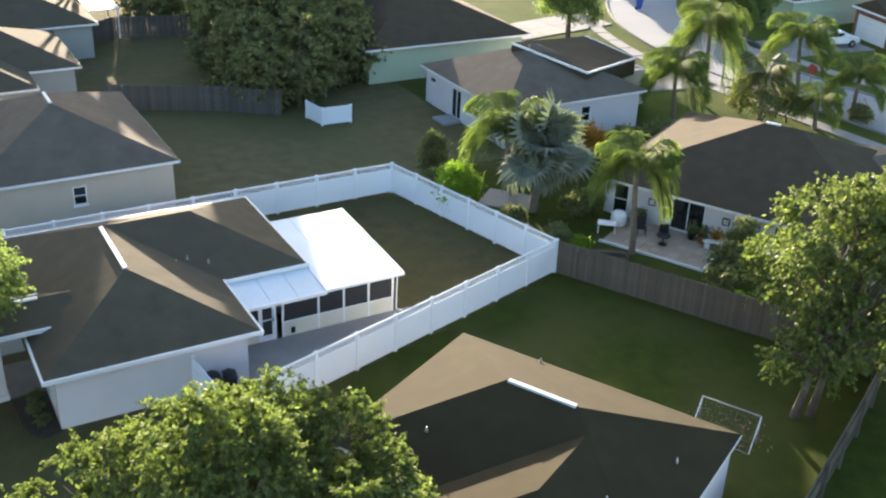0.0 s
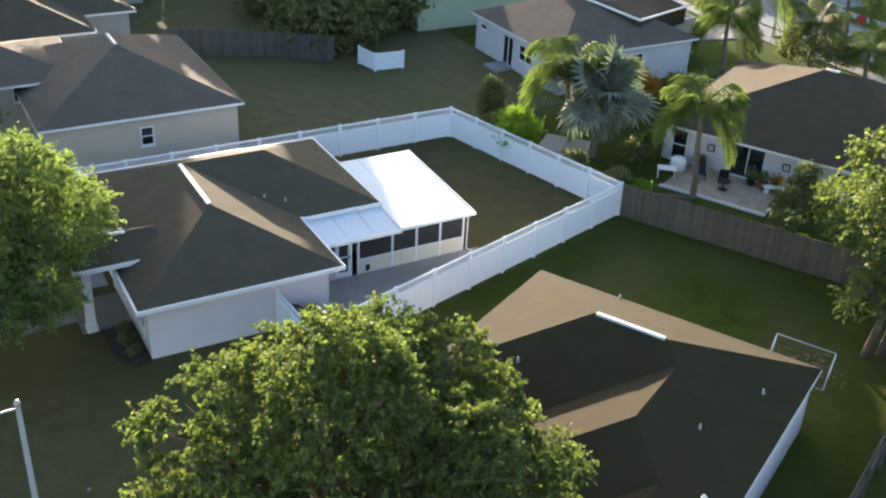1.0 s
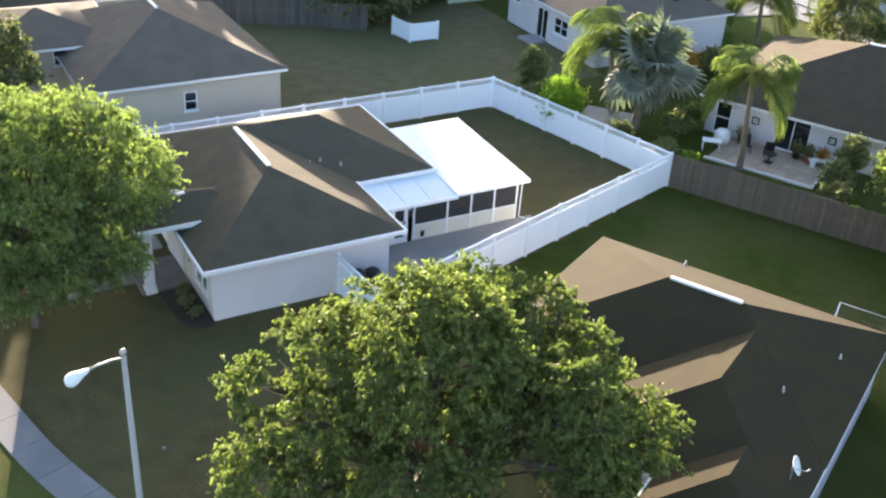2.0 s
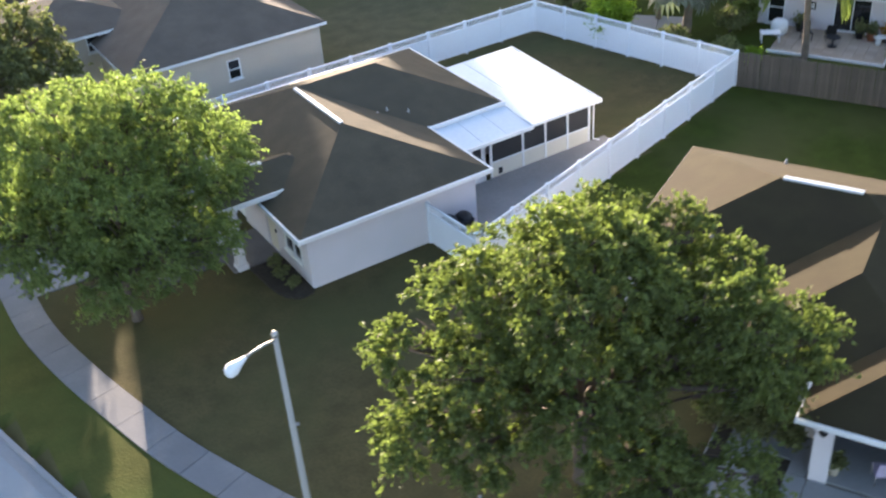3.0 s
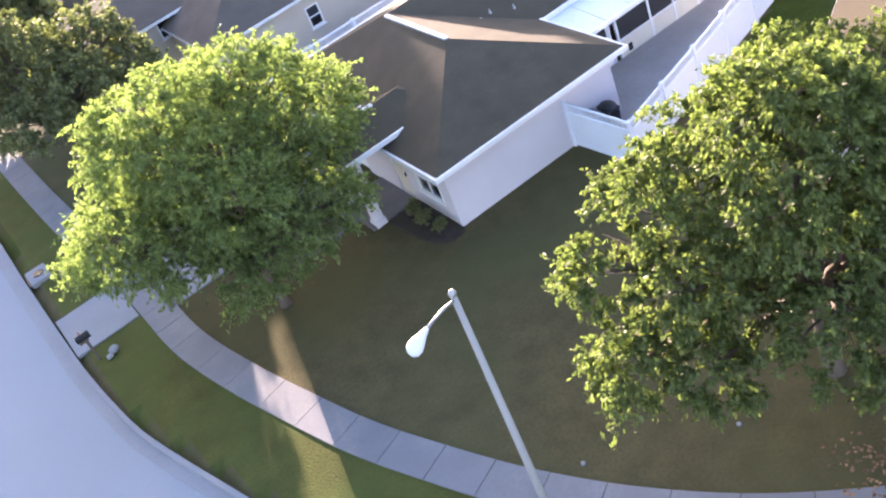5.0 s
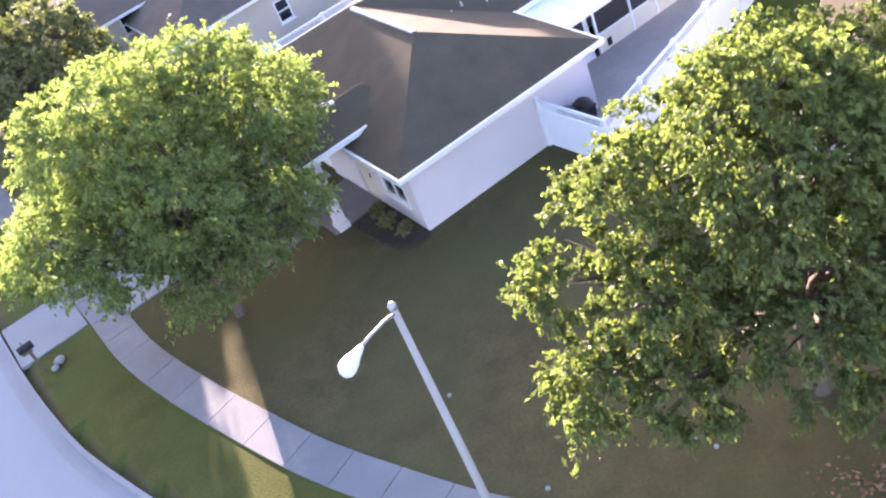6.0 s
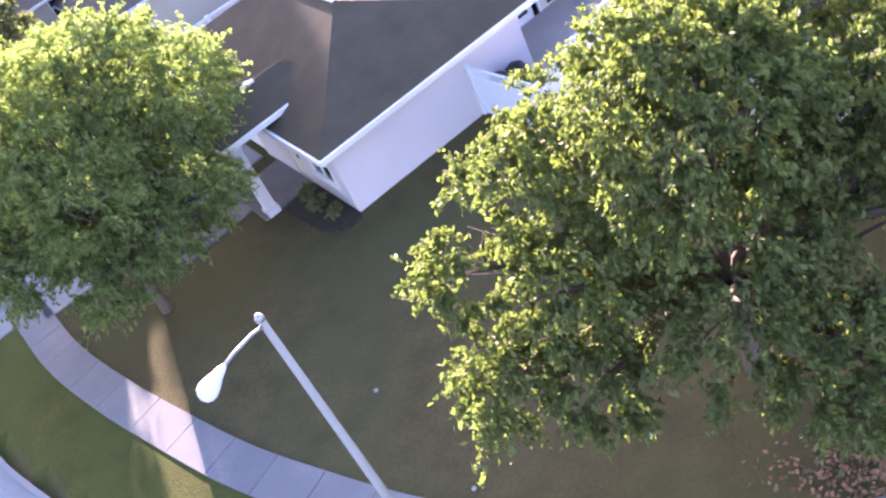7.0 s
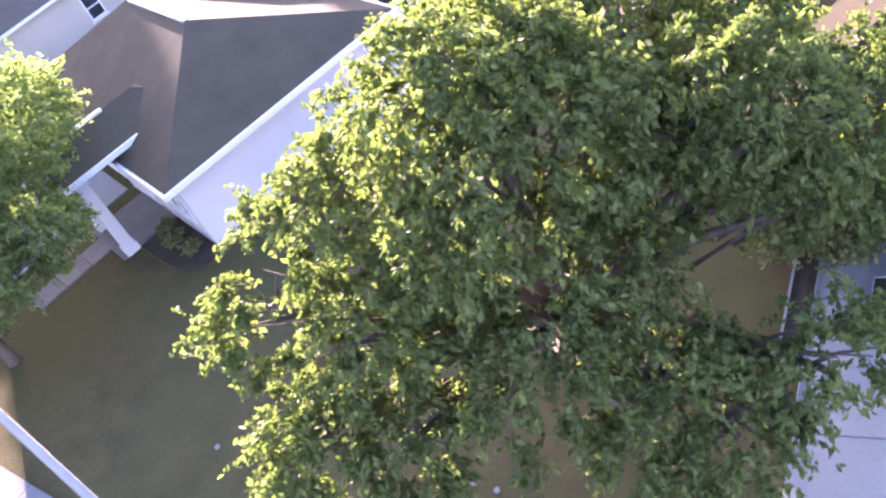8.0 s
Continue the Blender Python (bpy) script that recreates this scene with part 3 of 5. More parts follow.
def palm(base, top, label, mat, seed, fronds=14, length=2.6, r=0.14, leaf=0.8, droop=0.85, shaft=True, name="palm_tree"):
    """A palm: a slightly bent ringed trunk, a green shaft and a head of drooping fronds."""
    rng = np.random.default_rng(seed)
    t = thing(name, base, label, "palm tree")
    b, e = Vector((0, 0, 0)), Vector(top) - Vector(base)
    pts = [b.lerp(e, k / 14) + Vector((0.12 * math.sin(k * 0.4), 0.08 * math.sin(k * 0.3), 0)) * (1 - k / 14) for k in range(15)]
    part("trunk", tube(bmesh.new(), [Vector((0, 0, -0.1)), *pts], [r * 1.7] + [r * (1.25 - 0.4 * k / 14 + 0.06 * (k % 2)) for k in range(15)], 10), PALM_BARK, t)
    if shaft:
        part("crown_shaft", tube(bmesh.new(), [pts[-1], pts[-1] + Vector((0, 0, 0.35)), pts[-1] + Vector((0, 0, 0.8))], [r * 1.05, r * 1.1, r * 0.5], 10), LEAF_PALM, t, "green crown shaft")
    kinds = [frond_mesh("frond", length * s, ri, droop * dr, 46, leaf, mat, seed + k) for k, (s, ri, dr) in enumerate(((1.0, 0.75, 1.1), (1.05, 0.35, 1.0), (0.9, -0.1, 0.9), (0.95, 1.2, 0.9)))]
    for k in range(fronds):
        lay = k % 4 if k < fronds * 0.75 else 3
        m = Matrix.Translation(pts[-1] + Vector((0, 0, 0.55 if shaft else 0.1))) @ Matrix.Rotation(k * 2.39996 + float(rng.normal(0, 0.2)), 4, "Z") @ Matrix.Rotation(float(rng.normal(0, 0.12)), 4, "X")
        part("frond", kinds[lay], mat, t, local=m)
    return t


def shrub(base, r, h, label, mat, seed, per=40, clumps=90, size=0.13, name="shrub"):
    return tree(name, base, [(0, 0, h * 0.55, r * 0.8, r * 0.8, h * 0.45), (r * 0.35, 0.1 * r, h * 0.4, r * 0.6, r * 0.55, h * 0.35), (-r * 0.3, -r * 0.3, h * 0.45, r * 0.55, r * 0.6, h * 0.38)],
                label, mat, seed, trunk=0.05, fork=h * 0.3, clumps=clumps, per=per, spread=r * 0.14, size=size, shell=0.5, category="shrub")


# ---- ground, street and paths ----
KERB = [(-12.4, 60), (-12.2, 40), (-12.0, 24), (-12.0, 15), (-11.95, 9.5), (-11.87, 6.1), (-11.57, 2.5), (-11.2, 0.5), (-10.5, -2.3), (-9.7, -5.2), (-8.2, -9.3), (-6.2, -13.1), (-3.6, -16.8), (0.3, -20.2), (6, -23.6), (14, -27), (30, -32), (60, -42)]
WALK = [(-9.9, 60), (-9.8, 40), (-9.6, 25), (-9.3, 16), (-8.8, 9), (-8.7, 4.5), (-8.2, 1.2), (-7.55, -1.7), (-6.85, -4.4), (-5.95, -6.9), (-4.9, -9.4), (-3.4, -12.1), (-1.4, -14.7), (1.6, -17.4), (5.5, -19.8), (14, -23.3), (30, -28.5), (60, -38)]
kerb_line, walk_line = smooth_line(KERB, 0.5), smooth_line(WALK, 0.5)


def ground_sheet():
    """One sheet to the horizon; it lies lower under the near street."""
    near_x, near_y = np.arange(-24, 40.1, 0.5), np.arange(-36, 40.1, 0.5)
    far = np.array([45, 52, 60, 75, 100, 150, 300, 700, 1800.0])
    xs = np.concatenate([-far[::-1], near_x, far])
    ys = np.concatenate([-far[::-1], near_y, far])
    gx, gy = np.meshgrid(xs, ys)
    p = np.stack([gx.ravel(), gy.ravel()], 1)
    a = np.array([q[:] for q in kerb_line])
    b = a[1:]
    a = a[:-1]
    best, sign = np.full(len(p), 1e9), np.zeros(len(p))
    for s, e in zip(a, b):
        d = e - s
        t = np.clip(((p - s) @ d) / (d @ d), 0, 1)
        v = p - (s + t[:, None] * d)
        q = (v ** 2).sum(1)
        hit = q < best
        best[hit] = q[hit]
        sign[hit] = np.sign(v[hit, 0] * d[1] - v[hit, 1] * d[0])
    dist = np.sqrt(best) * sign
    z = np.where((dist > -0.1) & (dist < 30), -0.22, 0.0) + np.where(np.abs(p).max(1) < 60, 0.018 * np.sin(p[:, 0] * 0.9) * np.sin(p[:, 1] * 0.7) - 0.02, -0.02)
    n, m = len(xs), len(ys)
    idx = np.arange(n * m).reshape(m, n)
    faces = np.stack([idx[:-1, :-1], idx[:-1, 1:], idx[1:, 1:], idx[1:, :-1]], -1).reshape(-1, 4)
    me = bpy.data.meshes.new("ground")
    me.from_pydata(np.column_stack([p, z]).tolist(), [], faces.tolist())
    me.materials.append(GRASS)
    me.materials.append(GRASS_GREEN)
    mid = np.array([p[f].mean(0) for f in faces])
    green = (mid[:, 1] < (mid[:, 0] - 24.4) * 0.295 + 3.0) & (mid[:, 0] > 8.6) | (mid[:, 0] > 24.4) | (mid[:, 1] > 17.0)
    me.materials.append(GRASS_LUSH)
    me.materials.append(GRASS_VERGE)
    me.materials.append(GRASS_OLIVE)
    back = (mid[:, 1] > 17.0) & (mid[:, 0] < 31.0) & (mid[:, 0] > -9.0)
    me.polygons.foreach_set("material_index", np.where(back, 4, np.where(mid[:, 0] > 40.5, 2, np.where((dist[faces[:, 0]] < 0) & (dist[faces[:, 0]] > -2.5), 3, green.astype(np.int32)))).astype(np.int32))
    return tagged(new("ground", me), "mown lawn grass, dry brown and green by turns", "lawn", kind="structure")


ground_sheet()
single("road", ribbon(bmesh.new(), kerb_line, 0.55, 13.0, -0.3, -0.12), ROAD, "pale concrete street surface in open shade", "road", kind="structure")
kerb = single("kerb", ribbon(bmesh.new(), kerb_line, 0.0, 0.16, -0.3, 0.015), CONCRETE, "pale concrete kerb along the street", "kerb", kind="structure")
part("gutter_pan", ribbon(bmesh.new(), kerb_line, 0.16, 0.55, -0.3, -0.105), CONCRETE, kerb, "concrete gutter pan")

sidewalk = tagged(new("sidewalk"), "curving pavement of pale concrete slabs", "pavement", kind="structure")
for i in range(0, len(walk_line) - 3, 3):
    seg = [v.copy() for v in walk_line[i:i + 4]]
    seg[0], seg[-1] = seg[0].lerp(seg[1], 0.03), seg[-1].lerp(seg[-2], 0.03)
    rows = [(side(walk_line, i + k, -0.58), side(walk_line, i + k, 0.58)) for k in range(4)]
    bm = bmesh.new()
    vs = []
    for k, (a, b) in enumerate(rows):
        sh = 0.012 if k == 0 else (-0.012 if k == 3 else 0)
        d = (walk_line[min(i + k + 1, len(walk_line) - 1)] - walk_line[i + k]).normalized() * sh
        vs.append([bm.verts.new((a.x + d.x, a.y + d.y, z)) for z in (-0.1, 0.03)] + [bm.verts.new((b.x + d.x, b.y + d.y, z)) for z in (0.03, -0.1)])
    for r, s in zip(vs, vs[1:]):
        for k in range(3):
            bm.faces.new((r[k], r[k + 1], s[k + 1], s[k]))
    bm.faces.new(vs[0])
    bm.faces.new(vs[-1][::-1])
    bmesh.ops.recalc_face_normals(bm, faces=bm.faces)
    part("slab", bm, CONCRETE_WORN, sidewalk)


def slabs(name, label, m, nx, ny, w, d, z=0.032, mat=None, gap=0.012, category="driveway"):
    """A paved rectangle of cast slabs in the frame m, from its origin along x and y."""
    root = tagged(new(name), label, category, kind="structure")
    root.matrix_world = m
    me = None
    for i in range(nx):
        for j in range(ny):
            if me is None:
                ob = part("slab", boxes((gap, w - gap, gap, d - gap, -0.1, z), bevel=0.008), mat or CONCRETE, root)
                me = ob.data
            else:
                ob = part("slab", me, mat or CONCRETE, root)
            ob.matrix_local = Matrix.Translation((i * w, j * d, 0))
    return root


slabs("driveway_apron", "short concrete driveway apron between kerb and pavement", pose(-11.88, 7.45, 0), 1, 1, 2.5, 2.95)
slabs("driveway", "concrete driveway leading up to the white house", pose(-8.45, 6.6, 0), 3, 2, 2.9, 2.7, 0.03)
slabs("garden_path", "narrow grey path to the porch", pose(-4.1, 4.1, 0, 0, 0, 4), 3, 1, 0.95, 1.0, 0.028, PATH_DARK, category="path")

# ---- white house ----
E_Z, SL = 2.5, 0.42
home = thing("house", (0, 0, 0), "single-storey white stucco house with brown shingled hip roof", "house")
roof_on(home, (0, 8.2, 0.0, 12.5), E_Z, SL, SHINGLE, vent=(0.0, 0.96))
roof_on(home, (4.05, 12.0, 4.55, 12.46), E_Z - 0.02, SL, SHINGLE, gable="w")
porch_roof, _, _ = roof_on(home, (-1.55, 3.2, 3.1, 5.95), E_Z + 0.38, SL, SHINGLE, gable="w")
part("ridge_vent", boxes((-1.2, 0.75, 4.43, 4.62, 3.44, 3.52), bevel=0.02), TRIM, porch_roof, "white ridge vent")
gab = bmesh.new()
v = [gab.verts.new(p) for p in ((-1.3, 3.3, 2.8), (-1.3, 5.75, 2.8), (-1.3, 4.525, 3.38), (-1.1, 3.3, 2.8), (-1.1, 5.75, 2.8), (-1.1, 4.525, 3.38))]
for f in ((0, 2, 1), (3, 4, 5), (0, 1, 4, 3), (1, 2, 5, 4), (2, 0, 3, 5)):
    gab.faces.new([v[i] for i in f])
part("gable", gab, STUCCO, porch_roof, "white porch gable")
home_loop = [(0.45, 0.5), (7.75, 0.5), (7.75, 5.0), (11.55, 5.0), (11.55, 12.0), (0.45, 12.0)]
home_open = {5: [(0.6, 5.4, 0.0, 2.1), (7.7, 8.65, 0.02, 2.05), (9.4, 10.9, 0.75, 2.1)], 1: [(2.2, 3.2, 0.9, 2.0)], 3: [(2.4, 4.4, 0.05, 2.05)]}
fr = walls(home, home_loop, E_Z - 0.04, STUCCO, home_open)
window(home, fr[5], 9.4, 10.9, 0.75, 2.1, 2)
window(home, fr[1], 2.2, 3.2, 0.9, 2.0)
window(home, fr[3], 2.4, 4.4, 0.05, 2.05, 2, False)
door = part("door", boxes((7.73, 8.62, 0.06, 0.11, 0.03, 2.04), bevel=0.01), CREAM, home, "pale front door", fr[5])
part("handle", boxes((8.48, 8.52, 0.0, 0.06, 0.95, 1.1)), DARK_METAL, door)
part("garage_door", boxes(*[(0.62, 5.38, 0.06, 0.1, 0.03 + k * 0.52, 0.53 + k * 0.52) for k in range(4)], bevel=0.008), TRIM, home, "white panelled garage door", fr[5])
for y in (3.5, 5.6):
    col = part("porch_column", boxes((-1.3, -0.95, y - 0.17, y + 0.17, -0.05, 2.7), bevel=0.01), STUCCO, home, "square white porch column")
    part("base", boxes((-1.35, -0.9, y - 0.22, y + 0.22, -0.05, 0.22), bevel=0.01), STUCCO, col)
    part("capital", boxes((-1.35, -0.9, y - 0.22, y + 0.22, 2.5, 2.69), bevel=0.01), STUCCO, col)
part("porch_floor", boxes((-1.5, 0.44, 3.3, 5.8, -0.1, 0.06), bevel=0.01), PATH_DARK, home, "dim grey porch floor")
for p in ((6.6, 5.9), (7.1, 6.0), (7.9, 5.6)):
    pipe(home, (p[0], p[1], 2.48 + (p[1] - 4.55) * SL), 0.16)

# ---- sunroom ----
sunroom = thing("sunroom", (0, 0, 0), "white-framed screened sunroom with a flat white panel roof", "sunroom")


def lean_roof(x0, x1, y0, y1, z0, z1, n, parent):
    """A pan roof that falls to the front, of separate panels with seams."""
    w = (x1 - x0) / n
    root = None
    for k in range(n):
        bm = bmesh.new()
        a, b = x0 + k * w + 0.012, x0 + (k + 1) * w - 0.012
        v = [bm.verts.new(p) for p in ((a, y0, z0), (b, y0, z0), (b, y1, z1), (a, y1, z1), (a, y0, z0 - 0.09), (b, y0, z0 - 0.09), (b, y1, z1 - 0.09), (a, y1, z1 - 0.09))]
        for f in ((0, 1, 2, 3), (7, 6, 5, 4), (4, 5, 1, 0), (6, 7, 3, 2), (7, 4, 0, 3), (5, 6, 2, 1)):
            bm.faces.new([v[i] for i in f])
        root = part("roof_panel", bm, PANEL, parent, "white insulated roof panel")
    t = (z1 - z0) / (y1 - y0)
    gut = boxes((x0 - 0.05, x1 + 0.05, y0 - 0.09, y0 - 0.005, z0 - 0.13, z0 + 0.02))
    box(gut, 0, 0.06, 0, math.hypot(y1 - y0, z1 - z0), -0.12, 0.025, m=Matrix.Translation((x1 + 0.004, y0, z0)) @ Matrix.Rotation(math.atan(t), 4, "X"))
    box(gut, 0, 0.06, 0, math.hypot(y1 - y0, z1 - z0), -0.12, 0.025, m=Matrix.Translation((x0 - 0.064, y0, z0)) @ Matrix.Rotation(math.atan(t), 4, "X"))
    part("roof_gutter", gut, TRIM, parent, "white aluminium gutter and edge")


lean_roof(12.05, 15.72, 2.58, 9.2, 2.16, 2.5, 4, sunroom)
lean_roof(8.35, 11.98, 2.52, 4.6, 2.1, 2.32, 3, sunroom)
WY, KNEE = 3.0, 0.72


def bay(x0, x1, y, axis, top, knee=KNEE, screen=True):
    """One bay of a screen wall: knee panel, screen and rail."""
    def put(name, u0, u1, d0, d1, z0, z1, mat, label=""):
        dims = (u0, u1, y + d0, y + d1, z0, z1) if axis == "x" else (y + d0, y + d1, u0, u1, z0, z1)
        return part(name, boxes(dims), mat, sunroom, label)
    put("knee_panel", x0, x1, 0.0, 0.06, -0.05, knee, CREAM, "cream knee panel")
    put("rail", x0, x1, -0.015, 0.075, knee, knee + 0.05, TRIM)
    put("screen", x0, x1, 0.025, 0.035, knee + 0.05, top - 0.08, SCREEN, "dark insect screen")
    put("header", x0, x1, -0.015, 0.075, top - 0.08, top, TRIM)


def post(x, y, top, w=0.09):
    part("post", boxes((x - w / 2, x + w / 2, y - 0.02, y + 0.08, -0.05, top)), TRIM, sunroom, "white aluminium post")


posts = [8.5, 9.15, 9.85, 10.2, 11.85, 13.05, 14.25, 15.45]
for x in posts:
    post(x, WY, 2.04 if x < 12 else 2.12)
bay(8.545, 9.105, WY, "x", 2.02)
bay(10.245, 11.805, WY, "x", 2.02)
for a, b in zip(posts[4:], posts[5:]):
    bay(a + 0.045, b - 0.045, WY, "x", 2.08)
sdoor = part("door", boxes((9.2, 9.28, WY, WY + 0.05, 0.02, 1.98), (9.72, 9.8, WY, WY + 0.05, 0.02, 1.98), (9.28, 9.72, WY, WY + 0.05, 0.02, 0.3), (9.28, 9.72, WY, WY + 0.05, 1.9, 1.98), (9.28, 9.72, WY, WY + 0.05, 1.0, 1.06)),
             TRIM, sunroom, "white screen door")
part("screen", boxes((9.28, 9.72, WY + 0.02, WY + 0.03, 0.3, 1.92)), SCREEN, sdoor)
part("handle", boxes((9.73, 9.77, WY - 0.05, WY, 0.95, 1.1)), DARK_METAL, sdoor)
for y0, y1 in ((3.15, 5.0), (5.1, 6.95), (7.05, 8.8)):
    bay(y0, y1, 15.39, "y", 2.15 + (y0 - 2.6) * 0.05)
for y in (5.05, 7.0, 8.86):
    part("post", boxes((15.37, 15.47, y - 0.05, y + 0.05, -0.05, 2.2)), TRIM, sunroom, "white aluminium post")
bay(12.05, 15.35, 8.84, "x", 2.38)
part("downpipe", tube(bmesh.new(), [(15.6, 2.62, 2.05), (15.6, 2.86, 1.9), (15.6, 2.9, 0.15), (15.85, 2.75, 0.06)], [0.035] * 4, 8), TRIM, sunroom, "white downpipe")
part("dog_flap", boxes((10.55, 10.75, WY - 0.01, WY - 0.002, 0.12, 0.42)), DARK_METAL, sunroom, "dark pet flap")

# patio of brick pavers beside the sunroom
patio = tagged(new("patio"), "grey brick paver patio between house and fence", "patio", kind="structure")
bm = bmesh.new()
ring_pts = ((6.0, -2.35), (9.0, -1.45), (16.3, 0.7), (16.3, 2.99), (7.77, 2.99), (7.77, 0.48), (6.0, 0.48))
lo, hi = ([bm.verts.new((x, y, z)) for x, y in ring_pts] for z in (-0.1, 0.035))
bm.faces.new(hi)
for k in range(len(ring_pts)):
    bm.faces.new((lo[k], lo[(k + 1) % len(lo)], hi[(k + 1) % len(hi)], hi[k]))
part("bed", bm, PAVER, patio)


# ---- fences ----
def vinyl_fence(name, pts, step, label, height=1.76, slats=True):
    """A white vinyl privacy fence: posts with caps, and panels of a boarded field under an open-slatted top."""
    root = thing(name, (0, 0, 0), label, "fence")
    pm = None
    drop = 0.42 if slats else 0.09
    for s, (p, q) in enumerate(zip(pts, pts[1:])):
        p, q = Vector(p), Vector(q)
        d = q - p
        n = max(1, round(d.length / step))
        w = d.length / n
        turn = Matrix.Rotation(math.atan2(d.y, d.x), 4, "Z")
        field = None
        for k in range(n + (1 if s == len(pts) - 2 else 0)):
            o = p + d * (k / n)
            m = Matrix.Translation((o.x, o.y, 0)) @ turn
            if pm is None:
                pb = boxes((-0.065, 0.065, -0.065, 0.065, -0.1, height + 0.03))
                cap = [pb.verts.new(c) for c in ((-0.085, -0.085, height + 0.03), (0.085, -0.085, height + 0.03), (0.085, 0.085, height + 0.03), (-0.085, 0.085, height + 0.03), (0, 0, height + 0.09))]
                for i in range(4):
                    pb.faces.new((cap[i], cap[(i + 1) % 4], cap[4]))
                pb.faces.new(cap[3::-1])
                pm = part("post", pb, VINYL, root, local=m).data
            else:
                part("post", pm, VINYL, root, local=m)
            if k == n:
                break
            if field is None:
                fb = bmesh.new()
                boards = max(4, round((w - 0.13) / 0.15))
                bw = (w - 0.13) / boards
                prof = []
                for j in range(boards):
                    x = 0.065 + j * bw
                    prof += [(x, 0.010), (x + 0.008, 0.019), (x + bw - 0.008, 0.019)]
                prof.append((w - 0.065, 0.010))
                cols = [[fb.verts.new((x, sg * y, z)) for sg, z in ((-1, 0.14), (-1, height - drop), (1, height - drop), (1, 0.14))] for x, y in prof]
                for a, b in zip(cols, cols[1:]):
                    for i in range(4):
                        fb.faces.new((a[i], b[i], b[(i + 1) % 4], a[(i + 1) % 4]))
                bmesh.ops.recalc_face_normals(fb, faces=fb.faces)
                field = [part("panel", fb, VINYL, root, local=m).data]
                for rn, z, h in (("bottom_rail", 0.04, 0.12), ("middle_rail", height - 0.43, 0.09), ("top_rail", height - 0.08, 0.09)):
                    field.append(part(rn, boxes((0.06, w - 0.06, -0.028, 0.028, z, z + h), bevel=0.006), VINYL, root, local=m).data)
                if not slats:
                    continue
                lb = bmesh.new()
                sl = round((w - 0.13) / 0.1)
                for j in range(sl):
                    x = 0.065 + (j + 0.5) * (w - 0.13) / sl
                    box(lb, x - 0.018, x + 0.018, -0.01, 0.01, height - 0.34, height - 0.08)
                field.append(part("top_slats", lb, VINYL, root, local=m, kind="stuff").data)
            else:
                for rn, me in zip(("panel", "bottom_rail", "middle_rail", "top_rail", "top_slats"), field):
                    part(rn, me, VINYL, root, local=m, kind="stuff" if rn == "top_slats" else "")
    return root


vinyl_fence("vinyl_fence", [(0.9, 12.6), (0.9, 15.0), (21.53, 15.09), (24.41, 3.0), (5.75, -2.5), (5.52, 0.45)], 2.2, "white vinyl privacy fence with open-slatted top round the yard")
vinyl_fence("vinyl_screen", [(21.95, 28.5), (22.3, 26.7), (24.3, 26.6)], 2.0, "low white vinyl screen on the far lawn", 1.2, False)


def wood_fence(name, pts, label, height=1.75, step=2.4, mat=None):
    root = thing(name, (0, 0, 0), label, "fence")
    board = pstm = None
    rng = random.Random(4)
    for p, q in zip(pts, pts[1:]):
        p, q = Vector(p), Vector(q)
        d = q - p
        turn = Matrix.Rotation(math.atan2(d.y, d.x), 4, "Z")
        n = int(d.length / 0.15)
        rl = boxes((0, d.length, 0.02, 0.06, 0.35, 0.44), (0, d.length, 0.02, 0.06, height - 0.4, height - 0.31))
        part("rail", rl, mat or WOOD_GREY, root, local=Matrix.Translation((p.x, p.y, 0)) @ turn)
        for k in range(n):
            o = p + d * ((k + 0.5) / n)
            m = Matrix.Translation((o.x, o.y, rng.uniform(-0.03, 0.02))) @ turn @ Matrix.Rotation(rng.uniform(-0.012, 0.012), 4, "Y")
            if board is None:
                bb = boxes((-0.07, 0.07, -0.012, 0.012, -0.05, height - 0.05))
                vv = [bb.verts.new(c) for c in ((-0.07, -0.012, height - 0.05), (0.07, -0.012, height - 0.05), (0.04, -0.012, height), (-0.04, -0.012, height), (-0.07, 0.012, height - 0.05), (0.07, 0.012, height - 0.05), (0.04, 0.012, height), (-0.04, 0.012, height))]
                for f in ((0, 1, 2, 3), (7, 6, 5, 4), (1, 5, 6, 2), (3, 7, 4, 0), (2, 6, 7, 3)):
                    bb.faces.new([vv[i] for i in f])
                board = part("board", bb, mat or WOOD_GREY, root, local=m).data
            else:
                part("board", board, mat or WOOD_GREY, root, local=m)
        for k in range(int(d.length / step) + 1):
            o = p + d * min(1, k * step / d.length)
            m = Matrix.Translation((o.x, o.y, 0)) @ turn
            if pstm is None:
                pstm = part("post", boxes((-0.05, 0.05, 0.06, 0.16, -0.1, height - 0.1)), mat or WOOD_GREY, root, local=m).data
            else:
                part("post", pstm, mat or WOOD_GREY, root, local=m)
    return root


wood_fence("wooden_fence", [(24.47, 2.93), (29.3, -6.1), (31.5, -11.0), (27.2, -13.2), (20.9, -16.3), (12.0, -20.6)], "weathered grey board fence behind the lawns")

wood_fence("wooden_fence", [(10.4, 35.2), (14.1, 33.5), (17.4, 32.0), (20.6, 29.6)], "old grey board fence across the back lawn", mat=WOOD_PALE)
wood_fence("wooden_fence", [(9.5, 48.6), (15.0, 52.5), (22.5, 50.6)], "grey-brown board fence of a far garden", mat=WOOD_PALE)

